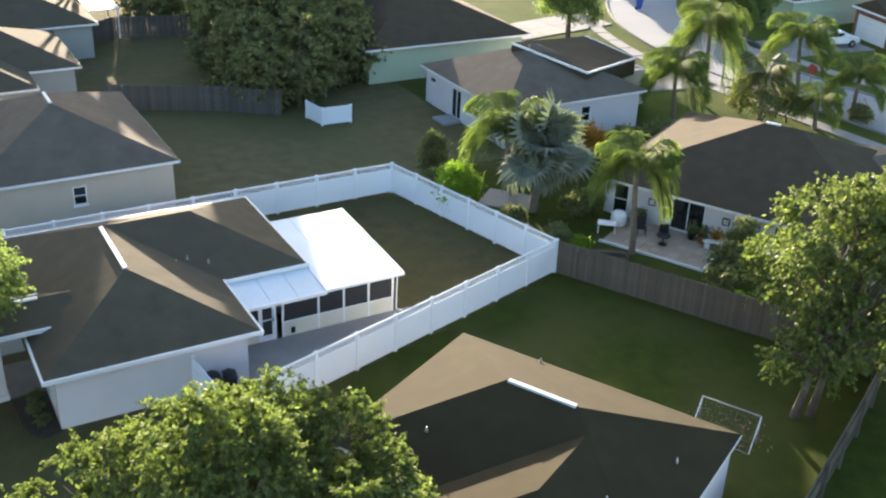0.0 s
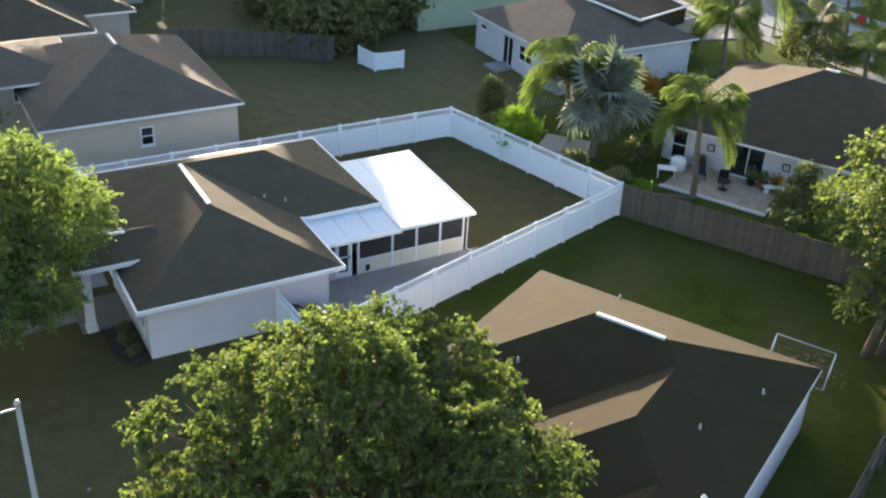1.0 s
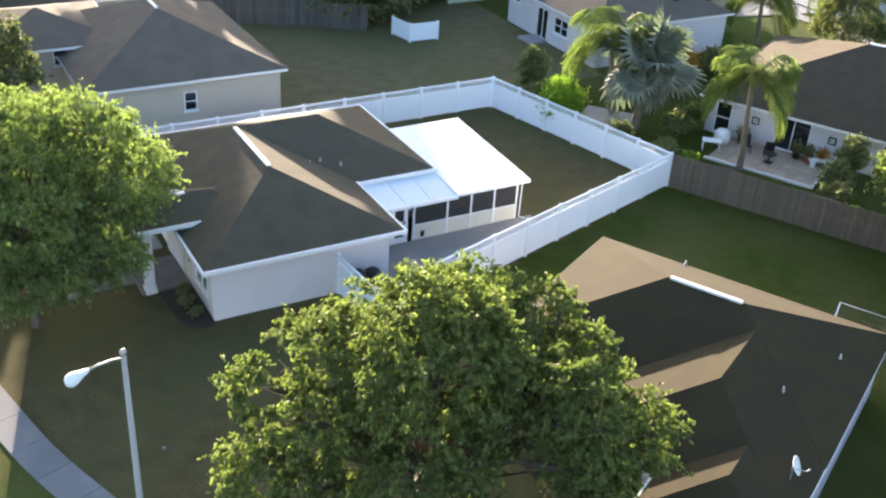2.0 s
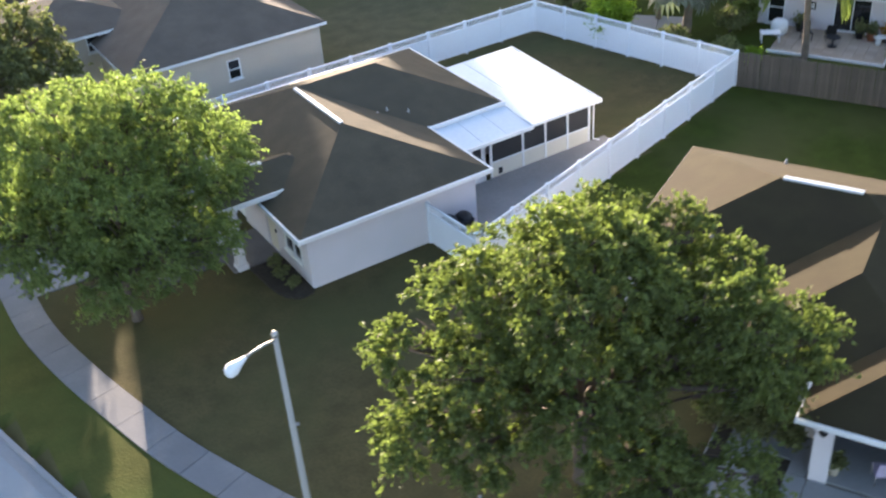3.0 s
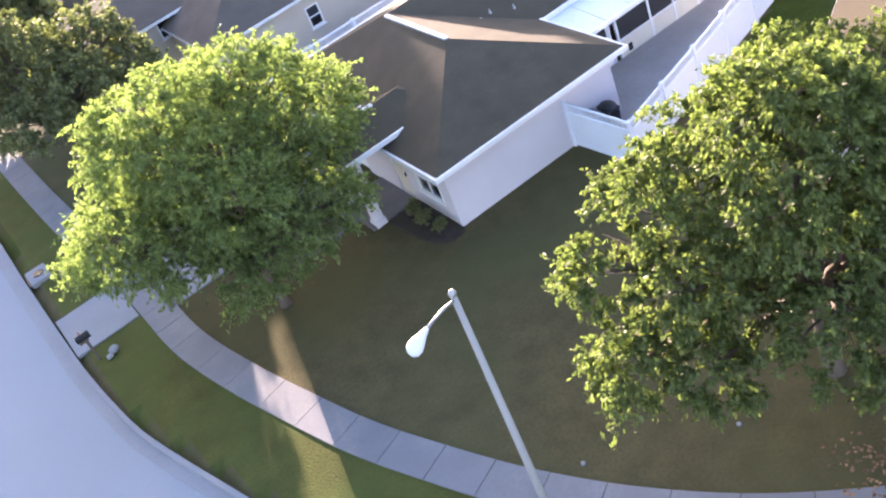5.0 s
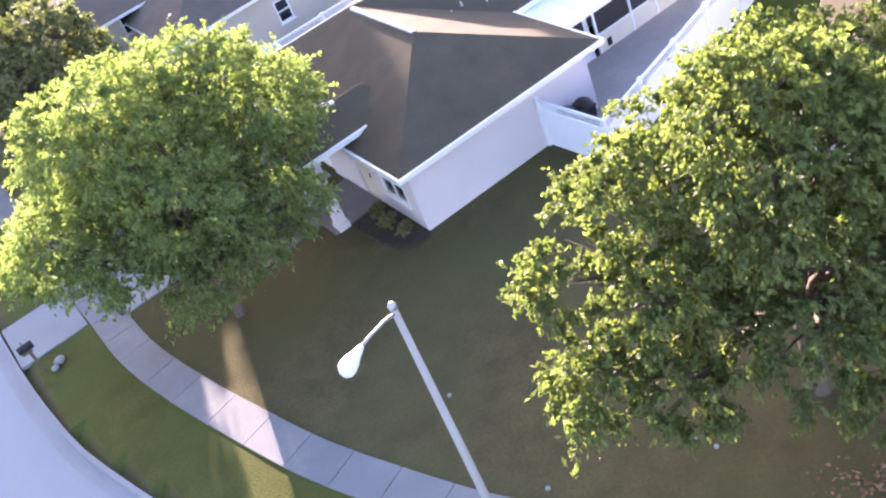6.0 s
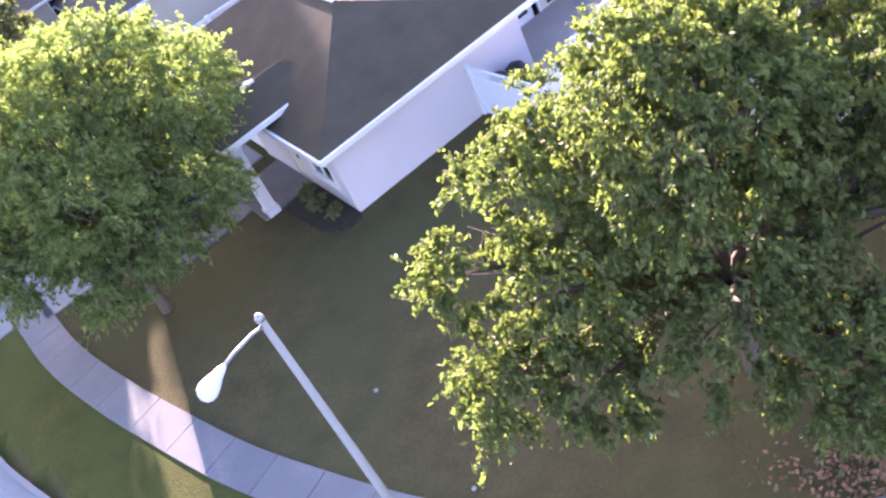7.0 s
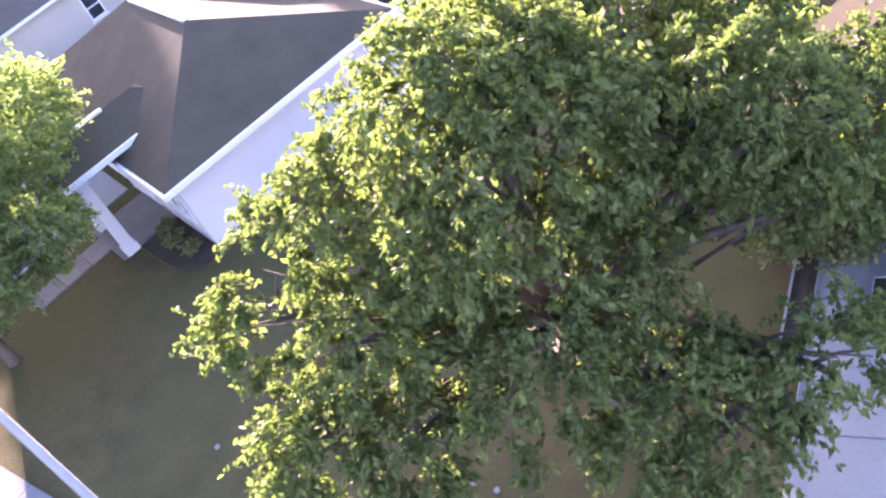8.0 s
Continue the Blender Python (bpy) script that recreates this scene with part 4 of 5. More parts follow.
# ---- brown-roofed house across the fence (its own frame: x along its ridge, y away from the street) ----
TURN_R = -62.3
rh = thing("house", (15.27, -3.51, 0), "single-storey white house with tan-brown shingled hip roof", "house", TURN_R)
roof_on(rh, (0, 11.3, -8.6, 0), E_Z - 0.03, SL, SHINGLE_TAN, vent=(0.03, 0.97), g=0.01)
roof_on(rh, (4.15, 11.28, -11.9, -0.8), E_Z - 0.04, SL, SHINGLE_TAN, g=0.01)
roof_on(rh, (7.3, 11.26, -13.5, -6.0), E_Z - 0.05, SL, SHINGLE_TAN, g=0.03)
fr = walls(rh, [(4.6, -11.4), (7.75, -11.4), (7.75, -13.05), (11.16, -13.05), (11.16, -0.45), (0.45, -0.45), (0.45, -8.15), (4.6, -8.15)], E_Z - 0.1, STUCCO,
           {2: [(0.5, 3.0, 0.0, 2.15)], 0: [(0.9, 2.3, 0.8, 2.0)], 5: [(2, 3.4, 0.9, 2.0)]})
window(rh, fr[0], 0.9, 2.3, 0.8, 2.0, 2)
window(rh, fr[5], 2.0, 3.4, 0.9, 2.0, 2)
# garage back wall, its indoor shade painted in by the dark lining
part("porch_back", boxes((7.95, 10.95, -9.4, -9.3, -0.05, 2.4)), INSIDE, rh, "back wall of the open garage, coloured dark for its shade")
part("porch_floor", boxes((7.95, 10.95, -13.0, -9.4, -0.1, 0.05)), CONCRETE, rh)
part("wall_lantern", lathe(bmesh.new(), ((0.05, 0), (0.11, 0.08), (0.12, 0.3), (0.06, 0.4), (0.02, 0.44)), 8, (7.98, -13.12, 1.75)), DARK_METAL, rh, "dark oval wall lantern")
for a, b, z in ((2.9, -7.0, 0), (9.3, -6.9, 0), (10.2, -3.4, 0), (3.6, -0.3, 0)):
    h = E_Z + SL * max(min(-b, b + 8.6, a, 11.3 - a), min(a - 4.15, 11.28 - a, -0.8 - b, b + 11.9), min(a - 7.3, 11.26 - a, b + 13.5))
    pipe(rh, (a, b, h), 0.17)
dish_at = (10.6, -10.0, 2.45 + SL * 0.66)
dish = thing("satellite_dish", rh.matrix_world @ Vector(dish_at), "small pale satellite dish on the brown roof", "satellite dish")
bm = lathe(bmesh.new(), ((0.02, 0.0), (0.16, 0.03), (0.28, 0.09), (0.285, 0.1), (0.16, 0.045), (0.02, 0.02)), 18)
part("reflector", bm, TRIM, dish, local=pose(0, 0, 0.5, 60, 0, 35))
part("mast", tube(bmesh.new(), [(0, 0, -0.1), (0, 0, 0.3), (0, 0.02, 0.48)], [0.025] * 3, 8), METAL, dish)
part("feed_arm", tube(bmesh.new(), [(0, 0, 0.4), (0.2, -0.3, 0.45), (0.26, -0.36, 0.55)], [0.014, 0.014, 0.03], 6), METAL, dish)
slabs("driveway", "concrete driveway of the brown-roofed house", rh.matrix_world @ pose(5.4, -25.0, 0), 3, 4, 2.35, 2.98, 0.034)
slabs("garden_path", "concrete path beside the flower bed", rh.matrix_world @ pose(5.4, -13.05, 0), 1, 1, 2.3, 1.6, 0.034, category="path")

# ---- beige house beyond the long fence ----
lh = thing("house", (0, 0, 0), "single-storey beige house with grey-brown hip roof", "house")
roof_on(lh, (-0.3, 10.3, 17.85, 30.4), 2.75, SL, SHINGLE_GREY, vent=(0.0, 1.0), g=0.015)
roof_on(lh, (-4.5, 3.3, 23.3, 31.0), 3.3, 0.28, SHINGLE_GREY, g=0.015)
fr = walls(lh, [(0.0, 18.15), (10.0, 18.15), (10.0, 30.1), (0.0, 30.1)], 2.7, STUCCO_BEIGE, {0: [(4.75, 5.45, 1.0, 2.05)], 3: [(8.0, 9.2, 0.1, 2.1)]})
window(lh, fr[0], 4.75, 5.45, 1.0, 2.05)
fr = walls(lh, [(-4.1, 23.7), (3.0, 23.7), (3.0, 30.6), (-4.1, 30.6)], 3.25, STUCCO_BEIGE, {0: [(3.6, 4.4, 2.2, 3.1)]})
window(lh, fr[0], 3.6, 4.4, 2.2, 3.1)

# ---- white house with the patio ----
TURN_P = -62.4
ph = thing("house", (30.6, 7.4, 0), "low white stucco house with dark shingled roof beside a patio", "house", TURN_P)
P_EAVE = 2.15
roof_on(ph, (-0.6, 15.0, 0.3, 13.9), P_EAVE, 0.40, SHINGLE_DARK, vent=(0.0, 0.4), g=0.015)
roof_on(ph, (8.5, 18.5, 6.0, 14.5), P_EAVE + 0.02, 0.40, SHINGLE_GREY, g=0.015)
fr = walls(ph, [(-0.2, 0.75), (14.5, 0.75), (14.5, 13.4), (-0.2, 13.4)], P_EAVE - 0.06, STUCCO, {0: [(0.5, 1.4, 0.05, 1.85), (3.9, 5.75, 0.05, 1.88), (9.4, 10.7, 0.8, 1.75)]})
walls(ph, [(14.52, 6.5), (18.0, 6.5), (18.0, 14.0), (14.52, 14.0)], P_EAVE - 0.06, STUCCO)
window(ph, fr[0], 3.9, 5.75, 0.05, 1.88, 2, False)
window(ph, fr[0], 9.4, 10.7, 0.8, 1.75)
window(ph, fr[0], 0.5, 1.4, 0.05, 1.85, 1)
for u in (2.35, 6.5, 11.6):
    pl = part("wall_plaque", boxes((u, u + 0.42, 0.71, 0.746, 1.05, 1.47), bevel=0.01), DARK_METAL, ph, "dark square wall ornament")
    part("inlay", boxes((u + 0.08, u + 0.2, 0.704, 0.709, 1.13, 1.25), (u + 0.23, u + 0.34, 0.704, 0.709, 1.13, 1.25), (u + 0.08, u + 0.2, 0.704, 0.709, 1.28, 1.39), (u + 0.23, u + 0.34, 0.704, 0.709, 1.28, 1.39)), TRIM, pl)

# ---- white house by the far street ----
RAISED = [(34.98, 23.93, 5.0), (38.19, 19.54, 3.8), (43.93, 21.62, 3.6), (41.9, 25.02, 4.5)]


def raised_roof():
    """A sloping roof slab on low side walls, standing out of the main roof."""
    bm = bmesh.new()
    o = Vector((31.1, 18.3, 0))
    top = [bm.verts.new(Vector(p) - o) for p in RAISED]
    low = [bm.verts.new((v.co.x, v.co.y, 2.4)) for v in top]
    bm.faces.new(top)
    bm.faces.new(low[::-1])
    for i in range(4):
        bm.faces.new((low[i], low[(i + 1) % 4], top[(i + 1) % 4], top[i]))
    bmesh.ops.recalc_face_normals(bm, faces=bm.faces)
    return bm


wh = thing("house", (31.1, 18.3, 0), "low white house with brown roof near the far street", "house", 0.0)
roof_on(wh, (-0.35, 11.0, -0.35, 10.6), E_Z + 0.1, SL, SHINGLE_GREY, g=0.015)
wing = part("raised_roof", raised_roof(), SHINGLE_DARK, wh, "dark shingled raised roof section")
for i, j in ((0, 1), (1, 2), (2, 3)):
    p, q = (Vector(RAISED[k]) - Vector((31.1, 18.3, 0)) for k in (i, j))
    rake = bmesh.new()
    box(rake, 0, (q - p).length, -0.05, 0.05, -0.1, 0.03, m=Matrix.Translation(p) @ (q - p).to_track_quat("X", "Z").to_matrix().to_4x4())
    part("rake_board", rake, TRIM, wing, "white rake board")
fr = walls(wh, [(0, 0), (10.7, 0), (10.7, 3.6), (14.2, 3.6), (14.2, 11.2), (10.7, 11.2), (10.7, 10.3), (0, 10.3)], E_Z + 0.05, STUCCO, {0: [(5.9, 6.7, 0.9, 2.0)], 7: [(3.6, 4.9, 0.05, 2.1), (5.6, 7.2, 0.9, 2.0), (0.6, 1.4, 1.6, 2.0)]})
window(wh, fr[0], 5.9, 6.7, 0.9, 2.0)
window(wh, fr[7], 3.6, 4.9, 0.05, 2.1, 2, False)
window(wh, fr[7], 5.6, 7.2, 0.9, 2.0, 2)
window(wh, fr[7], 0.6, 1.4, 1.6, 2.0, 1, False)
part("door_step", boxes((-1.4, -0.02, 5.2, 6.8, -0.05, 0.12), bevel=0.01), CONCRETE, wh, "concrete step at the back door")

# ---- green house and two more behind ----
gh = thing("house", (29.0, 33.5, 0), "pale green house with dark roof behind the lawn", "house", -2.0)
roof_on(gh, (-0.5, 13.5, -0.5, 12), E_Z + 0.2, SL, SHINGLE_DARK, g=0.015)
walls(gh, rectloop(0, 13, 0, 11.5), E_Z + 0.15, STUCCO_GREEN)
gh2 = thing("house", (0, 0, 0), "grey house with brown hip roofs up the street", "house")
roof_on(gh2, (-3.0, 9.3, 36.55, 46.0), 2.75, SL, SHINGLE, g=0.015)
roof_on(gh2, (-4.0, 5.95, 32.9, 42.0), 2.74, SL, SHINGLE, g=0.015)
walls(gh2, [(-3.5, 33.3), (5.55, 33.3), (5.55, 37.0), (8.9, 37.0), (8.9, 45.6), (-2.5, 45.6), (-2.5, 41.6), (-3.5, 41.6)], 2.7, STUCCO_GREY)
gh3 = thing("house", (0.0, 47.5, 0), "grey house with brown hip roof far up the street", "house")
roof_on(gh3, (-2.0, 12.8, -0.4, 12.0), 2.75, SL, SHINGLE, g=0.015)
walls(gh3, rectloop(-1.5, 12.4, 0.1, 11.5), 2.7, STUCCO_GREY)

# ---- street lamp ----
lamp = thing("street_lamp", (-5.16, -11.08, -0.07), "tall grey street lamp with a white cobra head", "street lamp")
part("pole", tube(bmesh.new(), [(0, 0, -0.2), (0, 0, 2.5), (0, 0, 7.8)], [0.105, 0.09, 0.062], 12), POLE, lamp)
part("pole_cap", lathe(bmesh.new(), ((0.08, 7.78), (0.085, 7.84), (0.05, 7.9), (0.01, 7.92)), 12), METAL, lamp)
D = Vector((-0.92, -0.39, 0))
arm = part("arm", tube(bmesh.new(), [Vector((0, 0, 7.66)), D * 0.3 + Vector((0, 0, 7.76)), D * 0.7 + Vector((0, 0, 7.82)), D * 1.0 + Vector((0, 0, 7.83))], [0.032, 0.03, 0.028, 0.028], 8), METAL, lamp, "bent metal arm")
hd = lathe(bmesh.new(), ((0.045, 0.0), (0.07, 0.07), (0.10, 0.19), (0.155, 0.32), (0.18, 0.44), (0.165, 0.53), (0.11, 0.59), (0.03, 0.62)), 18)
bmesh.ops.transform(hd, matrix=Matrix.Translation(D * 0.94 + Vector((0, 0, 7.83))) @ (D + Vector((0, 0, -0.08))).to_track_quat("Z", "Y").to_matrix().to_4x4() @ Matrix.Diagonal((0.8, 1.0, 1, 1)), verts=hd.verts)
head = part("lamp_head", hd, LAMP_WHITE, lamp, "white drop-shaped lamp head")

# ---- trees ----
OAK_BOUGHS = [(0, 0, 6.0, 2.9, 2.6, 2.1), (0.2, 0.6, 7.3, 2.1, 1.9, 1.2), (-3.75, 2.2, 5.2, 1.3, 1.3, 1.05), (-2.2, 2.2, 5.75, 1.8, 1.7, 1.3), (-0.6, 2.3, 6.2, 1.7, 1.5, 1.1),
              (2.2, 2.1, 6.2, 2.0, 1.8, 1.25), (3.9, 1.2, 5.75, 1.7, 1.7, 1.35), (-3.0, 0.7, 4.7, 1.6, 1.6, 1.3), (-4.6, 1.0, 3.6, 1.2, 1.3, 0.9), (-3.6, -0.3, 3.4, 1.2, 1.2, 0.9),
              (4.3, -0.8, 5.2, 1.5, 1.7, 1.5), (2.7, -1.5, 5.4, 1.9, 1.6, 1.5), (-1.8, -2.1, 4.3, 1.7, 1.4, 1.2), (-0.9, -3.2, 3.3, 1.6, 1.2, 1.1), (0.8, -4.6, 3.1, 1.3, 0.9, 0.9),
              (3.2, -0.8, 4.6, 1.6, 1.3, 1.2), (-2.0, 0.3, 3.9, 1.6, 1.4, 1.1), (3.0, -2.6, 5.2, 1.4, 1.3, 1.2), (4.7, -2.8, 4.3, 1.5, 1.3, 1.1), (3.3, -3.0, 3.6, 1.2, 1.0, 0.9),
              (4.6, -2.8, 3.5, 1.2, 1.1, 0.9), (4.3, 0.2, 4.6, 1.2, 1.4, 1.2), (-0.6, -1.2, 4.6, 2.0, 1.8, 1.5), (1.8, -0.6, 4.4, 2.0, 1.7, 1.4), (-0.6, -4.0, 2.8, 1.4, 1.0, 0.9)]
tree("oak_tree", (2.4, -12.7, 0), OAK_BOUGHS,
     "broad leafy oak tree with sunlit yellow-green crown", LEAF_OAK, 11, trunk=0.24, fork=2.4, size=0.155, narrow=0.22, gap=0.56, twigs=15, leaves=16, inner=0.35, open_share=0.26, hang=0.85)
# outer boughs of the maple, most of them low round its short trunk
MAPLE_SKIRT = [(3.3, 2.7, 5.6, 1.6, 1.6, 1.3), (1.2, -2.2, 3.0, 1.7, 1.2, 1.1), (-0.6, -2.0, 2.9, 1.6, 1.2, 1.0), (2.6, -1.5, 3.2, 1.5, 1.3, 1.1), (-3.0, 3.0, 4.0, 2.2, 1.9, 1.3), (2.4, 1.2, 2.7, 1.9, 1.6, 1.2), (1.2, -0.6, 2.8, 1.7, 1.3, 1.0), (-1.6, -0.5, 3.6, 1.8, 1.3, 0.95), (-3.4, 1.4, 4.4, 1.6, 1.5, 1.2), (4.0, 2.6, 3.4, 1.7, 1.7, 1.3), (-3.4, 0.4, 4.9, 1.8, 1.8, 1.3), (0.4, -1.5, 3.0, 1.9, 1.2, 1.1), (-1.6, -1.2, 3.5, 1.7, 1.2, 1.0), (-0.2, 0.4, 3.7, 2.2, 1.8, 1.3)]
tree("maple_tree", (-5.5, 2.8, 0), [(x + 0.4, y + 1.4, z, a, b, h) for x, y, z, a, b, h in round_lobes(5.25, 7.9, 4.9, 17, 5, 0.4)] + MAPLE_SKIRT, "full round leafy tree with soft light-green crown", LEAF_SOFT, 12, trunk=0.17, fork=2.0, size=0.15, narrow=0.2, gap=0.62, twigs=17, leaves=15, inner=0.3, open_share=0.25, hang=0.7)
tree("oak_tree", (-6.7, 21.5, 0), round_lobes(3.9, 6.2, 4.3, 11, 6) + [(3.4, 0.0, 2.9, 1.8, 1.6, 0.9), (3.5, 0.2, 3.5, 1.6, 1.4, 0.75), (3.3, 0.0, 4.3, 1.9, 1.6, 1.0), (2.9, 0.2, 5.2, 1.9, 1.6, 1.0)], "dark leafy tree by the street", LEAF_DARK, 13, size=0.18, narrow=0.27, gap=0.6, twigs=14, leaves=11, inner=0.4)
tree("oak_tree", (26.3, -11.5, 0), [(3.9 + x, 1.4 + y, z, a, b, h) for x, y, z, a, b, h in round_lobes(4.7, 8.8, 5.0, 15, 7, 0.42)] + [(0.4, 0.0, 3.2, 1.8, 1.8, 1.7), (-0.6, 0.6, 2.8, 1.3, 1.3, 1.2)], "tall leafy oak over the board fence", LEAF_OAK, 14, trunk=0.16, fork=2.2, size=0.2, stems=2, narrow=0.27, gap=0.68, twigs=12, leaves=10, inner=0.3, open_share=0.35)
for k, (x, y, r, h) in enumerate(((21.4, 33.2, 4.4, 6.2), (27.0, 36.5, 4.4, 6.0), (23.0, 41.0, 5.0, 7.4), (19.6, 54.6, 3.2, 5.0), (31.0, 47.0, 5.5, 8.6), (26.0, 44.0, 5.0, 7.6))):
    tree("oak_tree", (x, y, 0), round_lobes(r, h, h * 0.5, 12, 40 + k) + [(0, -0.6, 1.4, r * 0.85, r * 0.75, 1.5), (-r * 0.5, 0, 1.2, r * 0.6, r * 0.6, 1.3), (r * 0.5, 0, 1.2, r * 0.6, r * 0.6, 1.3)], "big dark oak with low spreading crown", LEAF_DARK, 15 + k, trunk=0.3, fork=1.6, size=0.3, narrow=0.34, gap=0.85, twigs=10, leaves=8, inner=0.35)
# unseen trees, added up the street to shade the front lawns, driveway and far road
for k, (x, y, r, h) in enumerate(((14.3, 62.0, 3.4, 13.6), (21.5, 62.5, 3.4, 10.0), (25.9, 63.0, 1.75, 19.0), (-7.0, 33.0, 3.6, 7.5), (74.0, 72.0, 3.4, 12.0), (78.0, 73.0, 3.4, 12.0), (83.0, 72.0, 3.4, 12.0))):
    crown = [(0, 0, 11.5, 2.7, 2.7, 2.4), (1.9, 0, 11.3, 2.0, 2.0, 2.2), (-1.75, 0, 11.0, 2.0, 2.0, 2.0), (-1.75, 0, 12.2, 2.0, 2.0, 1.6), (2.9, 0, 12.3, 1.7, 1.7, 1.5), (3.0, 0, 10.6, 1.5, 1.5, 1.5)] if k == 0 else [(0, 0, h * q, r * 0.8, r * 0.8, h * 0.18) for q in (0.3, 0.5, 0.7, 0.85)] + [(r * 0.5, 0, h * 0.5, r * 0.6, r * 0.6, h * 0.3), (-r * 0.55, 0, h * 0.55, r * 0.6, r * 0.6, h * 0.3), (-r * 0.5, 0, h * 0.88, r * 0.6, r * 0.6, h * 0.14)]
    tree("oak_tree", (x, y, 0), crown, "unseen dense tree added to cast shade", LEAF_DARK, 65 + k, trunk=0.25, fork=2.2, clumps=1500, per=34, spread=0.24, size=0.42)

# ---- palms and shrubs beyond the fence ----
fan_palm((27.5, 9.5, 0), 3.65, "big silvery fan palm with a stout pale trunk", LEAF_SILVER, 21, fronds=64, stalk=1.4, radius=1.45)
palm((27.6, 11.8, 0), (26.6, 11.3, 4.2), "queen palm with sunlit drooping fronds", LEAF_PALM, 25, fronds=26, length=3.0, leaf=0.95, droop=1.0)
palm((29.2, 2.95, 0), (28.7, 2.8, 4.7), "slim queen palm beside the patio", LEAF_PALM, 22, fronds=26, length=2.6, leaf=0.9, droop=1.0)
palm((49.1, 19.6, 0), (48.5, 19.5, 5.6), "tall queen palm with heavy hanging fronds", LEAF_PALM, 23, fronds=30, length=3.6, leaf=1.15, droop=1.25)
palm((45.0, 18.2, 0), (44.7, 18.2, 3.2), "queen palm by the white house", LEAF_PALM, 24, fronds=26, length=2.9, leaf=1.0, droop=1.05)
palm((58.2, 19.3, 0), (57.7, 19.5, 3.9), "queen palm on the far verge", LEAF_PALM, 26, fronds=28, length=3.2, leaf=1.0, droop=1.0)
palm((57.0, 13.1, 0), (57.0, 13.1, 2.7), "short palm on the far verge", LEAF_PALM, 27, fronds=22, length=2.6, droop=0.8)
palm((53.0, 12.8, 0), (52.9, 12.8, 1.5), "young palm on the far verge", LEAF_PALM, 28, fronds=14, length=1.9, droop=0.8)
palm((50.9, 15.9, 0), (50.9, 15.9, 2.6), "dark bushy palm among shrubs", LEAF_DARK, 29, fronds=20, length=2.4, droop=0.75)
palm((62.5, 31.5, 0), (62.4, 31.5, 3.6), "queen palm across the far street", LEAF_PALM, 30, fronds=22, length=2.6, droop=0.9)
shrub((23.7, 11.4, 0), 1.35, 2.7, "round lime-green leafy shrub by the fence", LEAF_LIME, 31, clumps=300)
shrub((24.4, 15.6, 0), 1.0, 3.0, "dark upright shrub behind the fence corner", LEAF_DARK, 32, clumps=180)
shrub((31.9, -0.9, 0), 0.95, 1.7, "dark green shrub at the patio edge", LEAF_DARK, 33)
shrub((33.4, -0.4, 0), 0.9, 2.6, "dark cone-shaped evergreen by the patio", LEAF_DARK, 34, clumps=150)
shrub((30.6, -2.1, 0), 0.9, 1.3, "dark green shrub behind the board fence", LEAF_DARK, 35)
shrub((30.0, -3.9, 0), 0.5, 0.9, "small lime-green garden shrub", LEAF_LIME, 36, clumps=50)
shrub((25.9, 5.2, 0), 0.9, 1.3, "dark green shrub behind the white fence", LEAF_DARK, 37)
shrub((26.8, 4.2, 0), 0.7, 0.8, "low yellow-green garden shrub", LEAF_LIME, 38, clumps=60)
shrub((20.6, 30.3, 0), 0.45, 0.7, "small rust-coloured shrub under the dark oaks", LEAF_RUST, 61, clumps=40)
shrub((35.6, 15.2, 0), 1.2, 2.0, "rust-coloured shrub by the white house", LEAF_RUST, 39)
for k, (x, y, r, h, mat) in enumerate(((38.0, 14.6, 1.2, 1.7, LEAF_DARK), (40.0, 14.4, 1.3, 1.6, LEAF_DARK), (42.0, 14.6, 1.2, 1.6, LEAF_DARK), (33.0, 13.2, 1.1, 1.5, LEAF_DARK), (30.0, 13.0, 1.1, 2.0, LEAF_PALM), (50.4, 15.2, 2.0, 2.9, LEAF_DARK), (52.2, 14.6, 1.6, 2.4, LEAF_DARK),
                                       (50.4, 17.4, 1.2, 1.8, LEAF_DARK), (57.2, 12.6, 1.0, 1.2, LEAF_DARK), (29.2, 8.0, 0.9, 1.3, LEAF_DARK), (30.6, 8.2, 0.8, 1.5, LEAF_PALM), (25.3, 8.2, 0.9, 1.2, LEAF_DARK), (24.6, 13.6, 0.9, 1.6, LEAF_DARK))):
    shrub((x, y, 0), r, h, "green leafy garden shrub in a border", mat, 80 + k, clumps=80, per=34, size=0.17)
tree("maple_tree", (50.5, 38.5, 0), round_lobes(3.2, 4.4, 3.6, 9, 70), "small round street tree by the far street", LEAF_SOFT, 71, clumps=420, per=40, spread=0.3, size=0.22)
tree("maple_tree", (66.0, 33.0, 0), round_lobes(2.6, 3.6, 2.8, 8, 72), "round garden tree across the far street", LEAF_SOFT, 73, clumps=260, per=40, spread=0.3, size=0.22)

# ---- far street ----
far_line = smooth_line([(84, 62), (73, 54), (65.5, 47), (61.2, 40), (59.0, 32), (58.8, 24), (59.5, 16), (60.8, 4), (64, -14)], 1.0)
single("road_2", ribbon(bmesh.new(), far_line, -3.3, 3.3, -0.1, 0.02), ASPHALT, "worn pale grey far street", "road", kind="structure")
for o in (-3.45, 3.3):
    single("kerb_2", ribbon(bmesh.new(), far_line, o, o + 0.15, -0.1, 0.13), CONCRETE, "pale concrete kerb of the far street", "kerb", kind="structure")
far_walk = tagged(new("sidewalk_2"), "pale concrete pavement slabs beside the far street", "pavement", kind="structure")
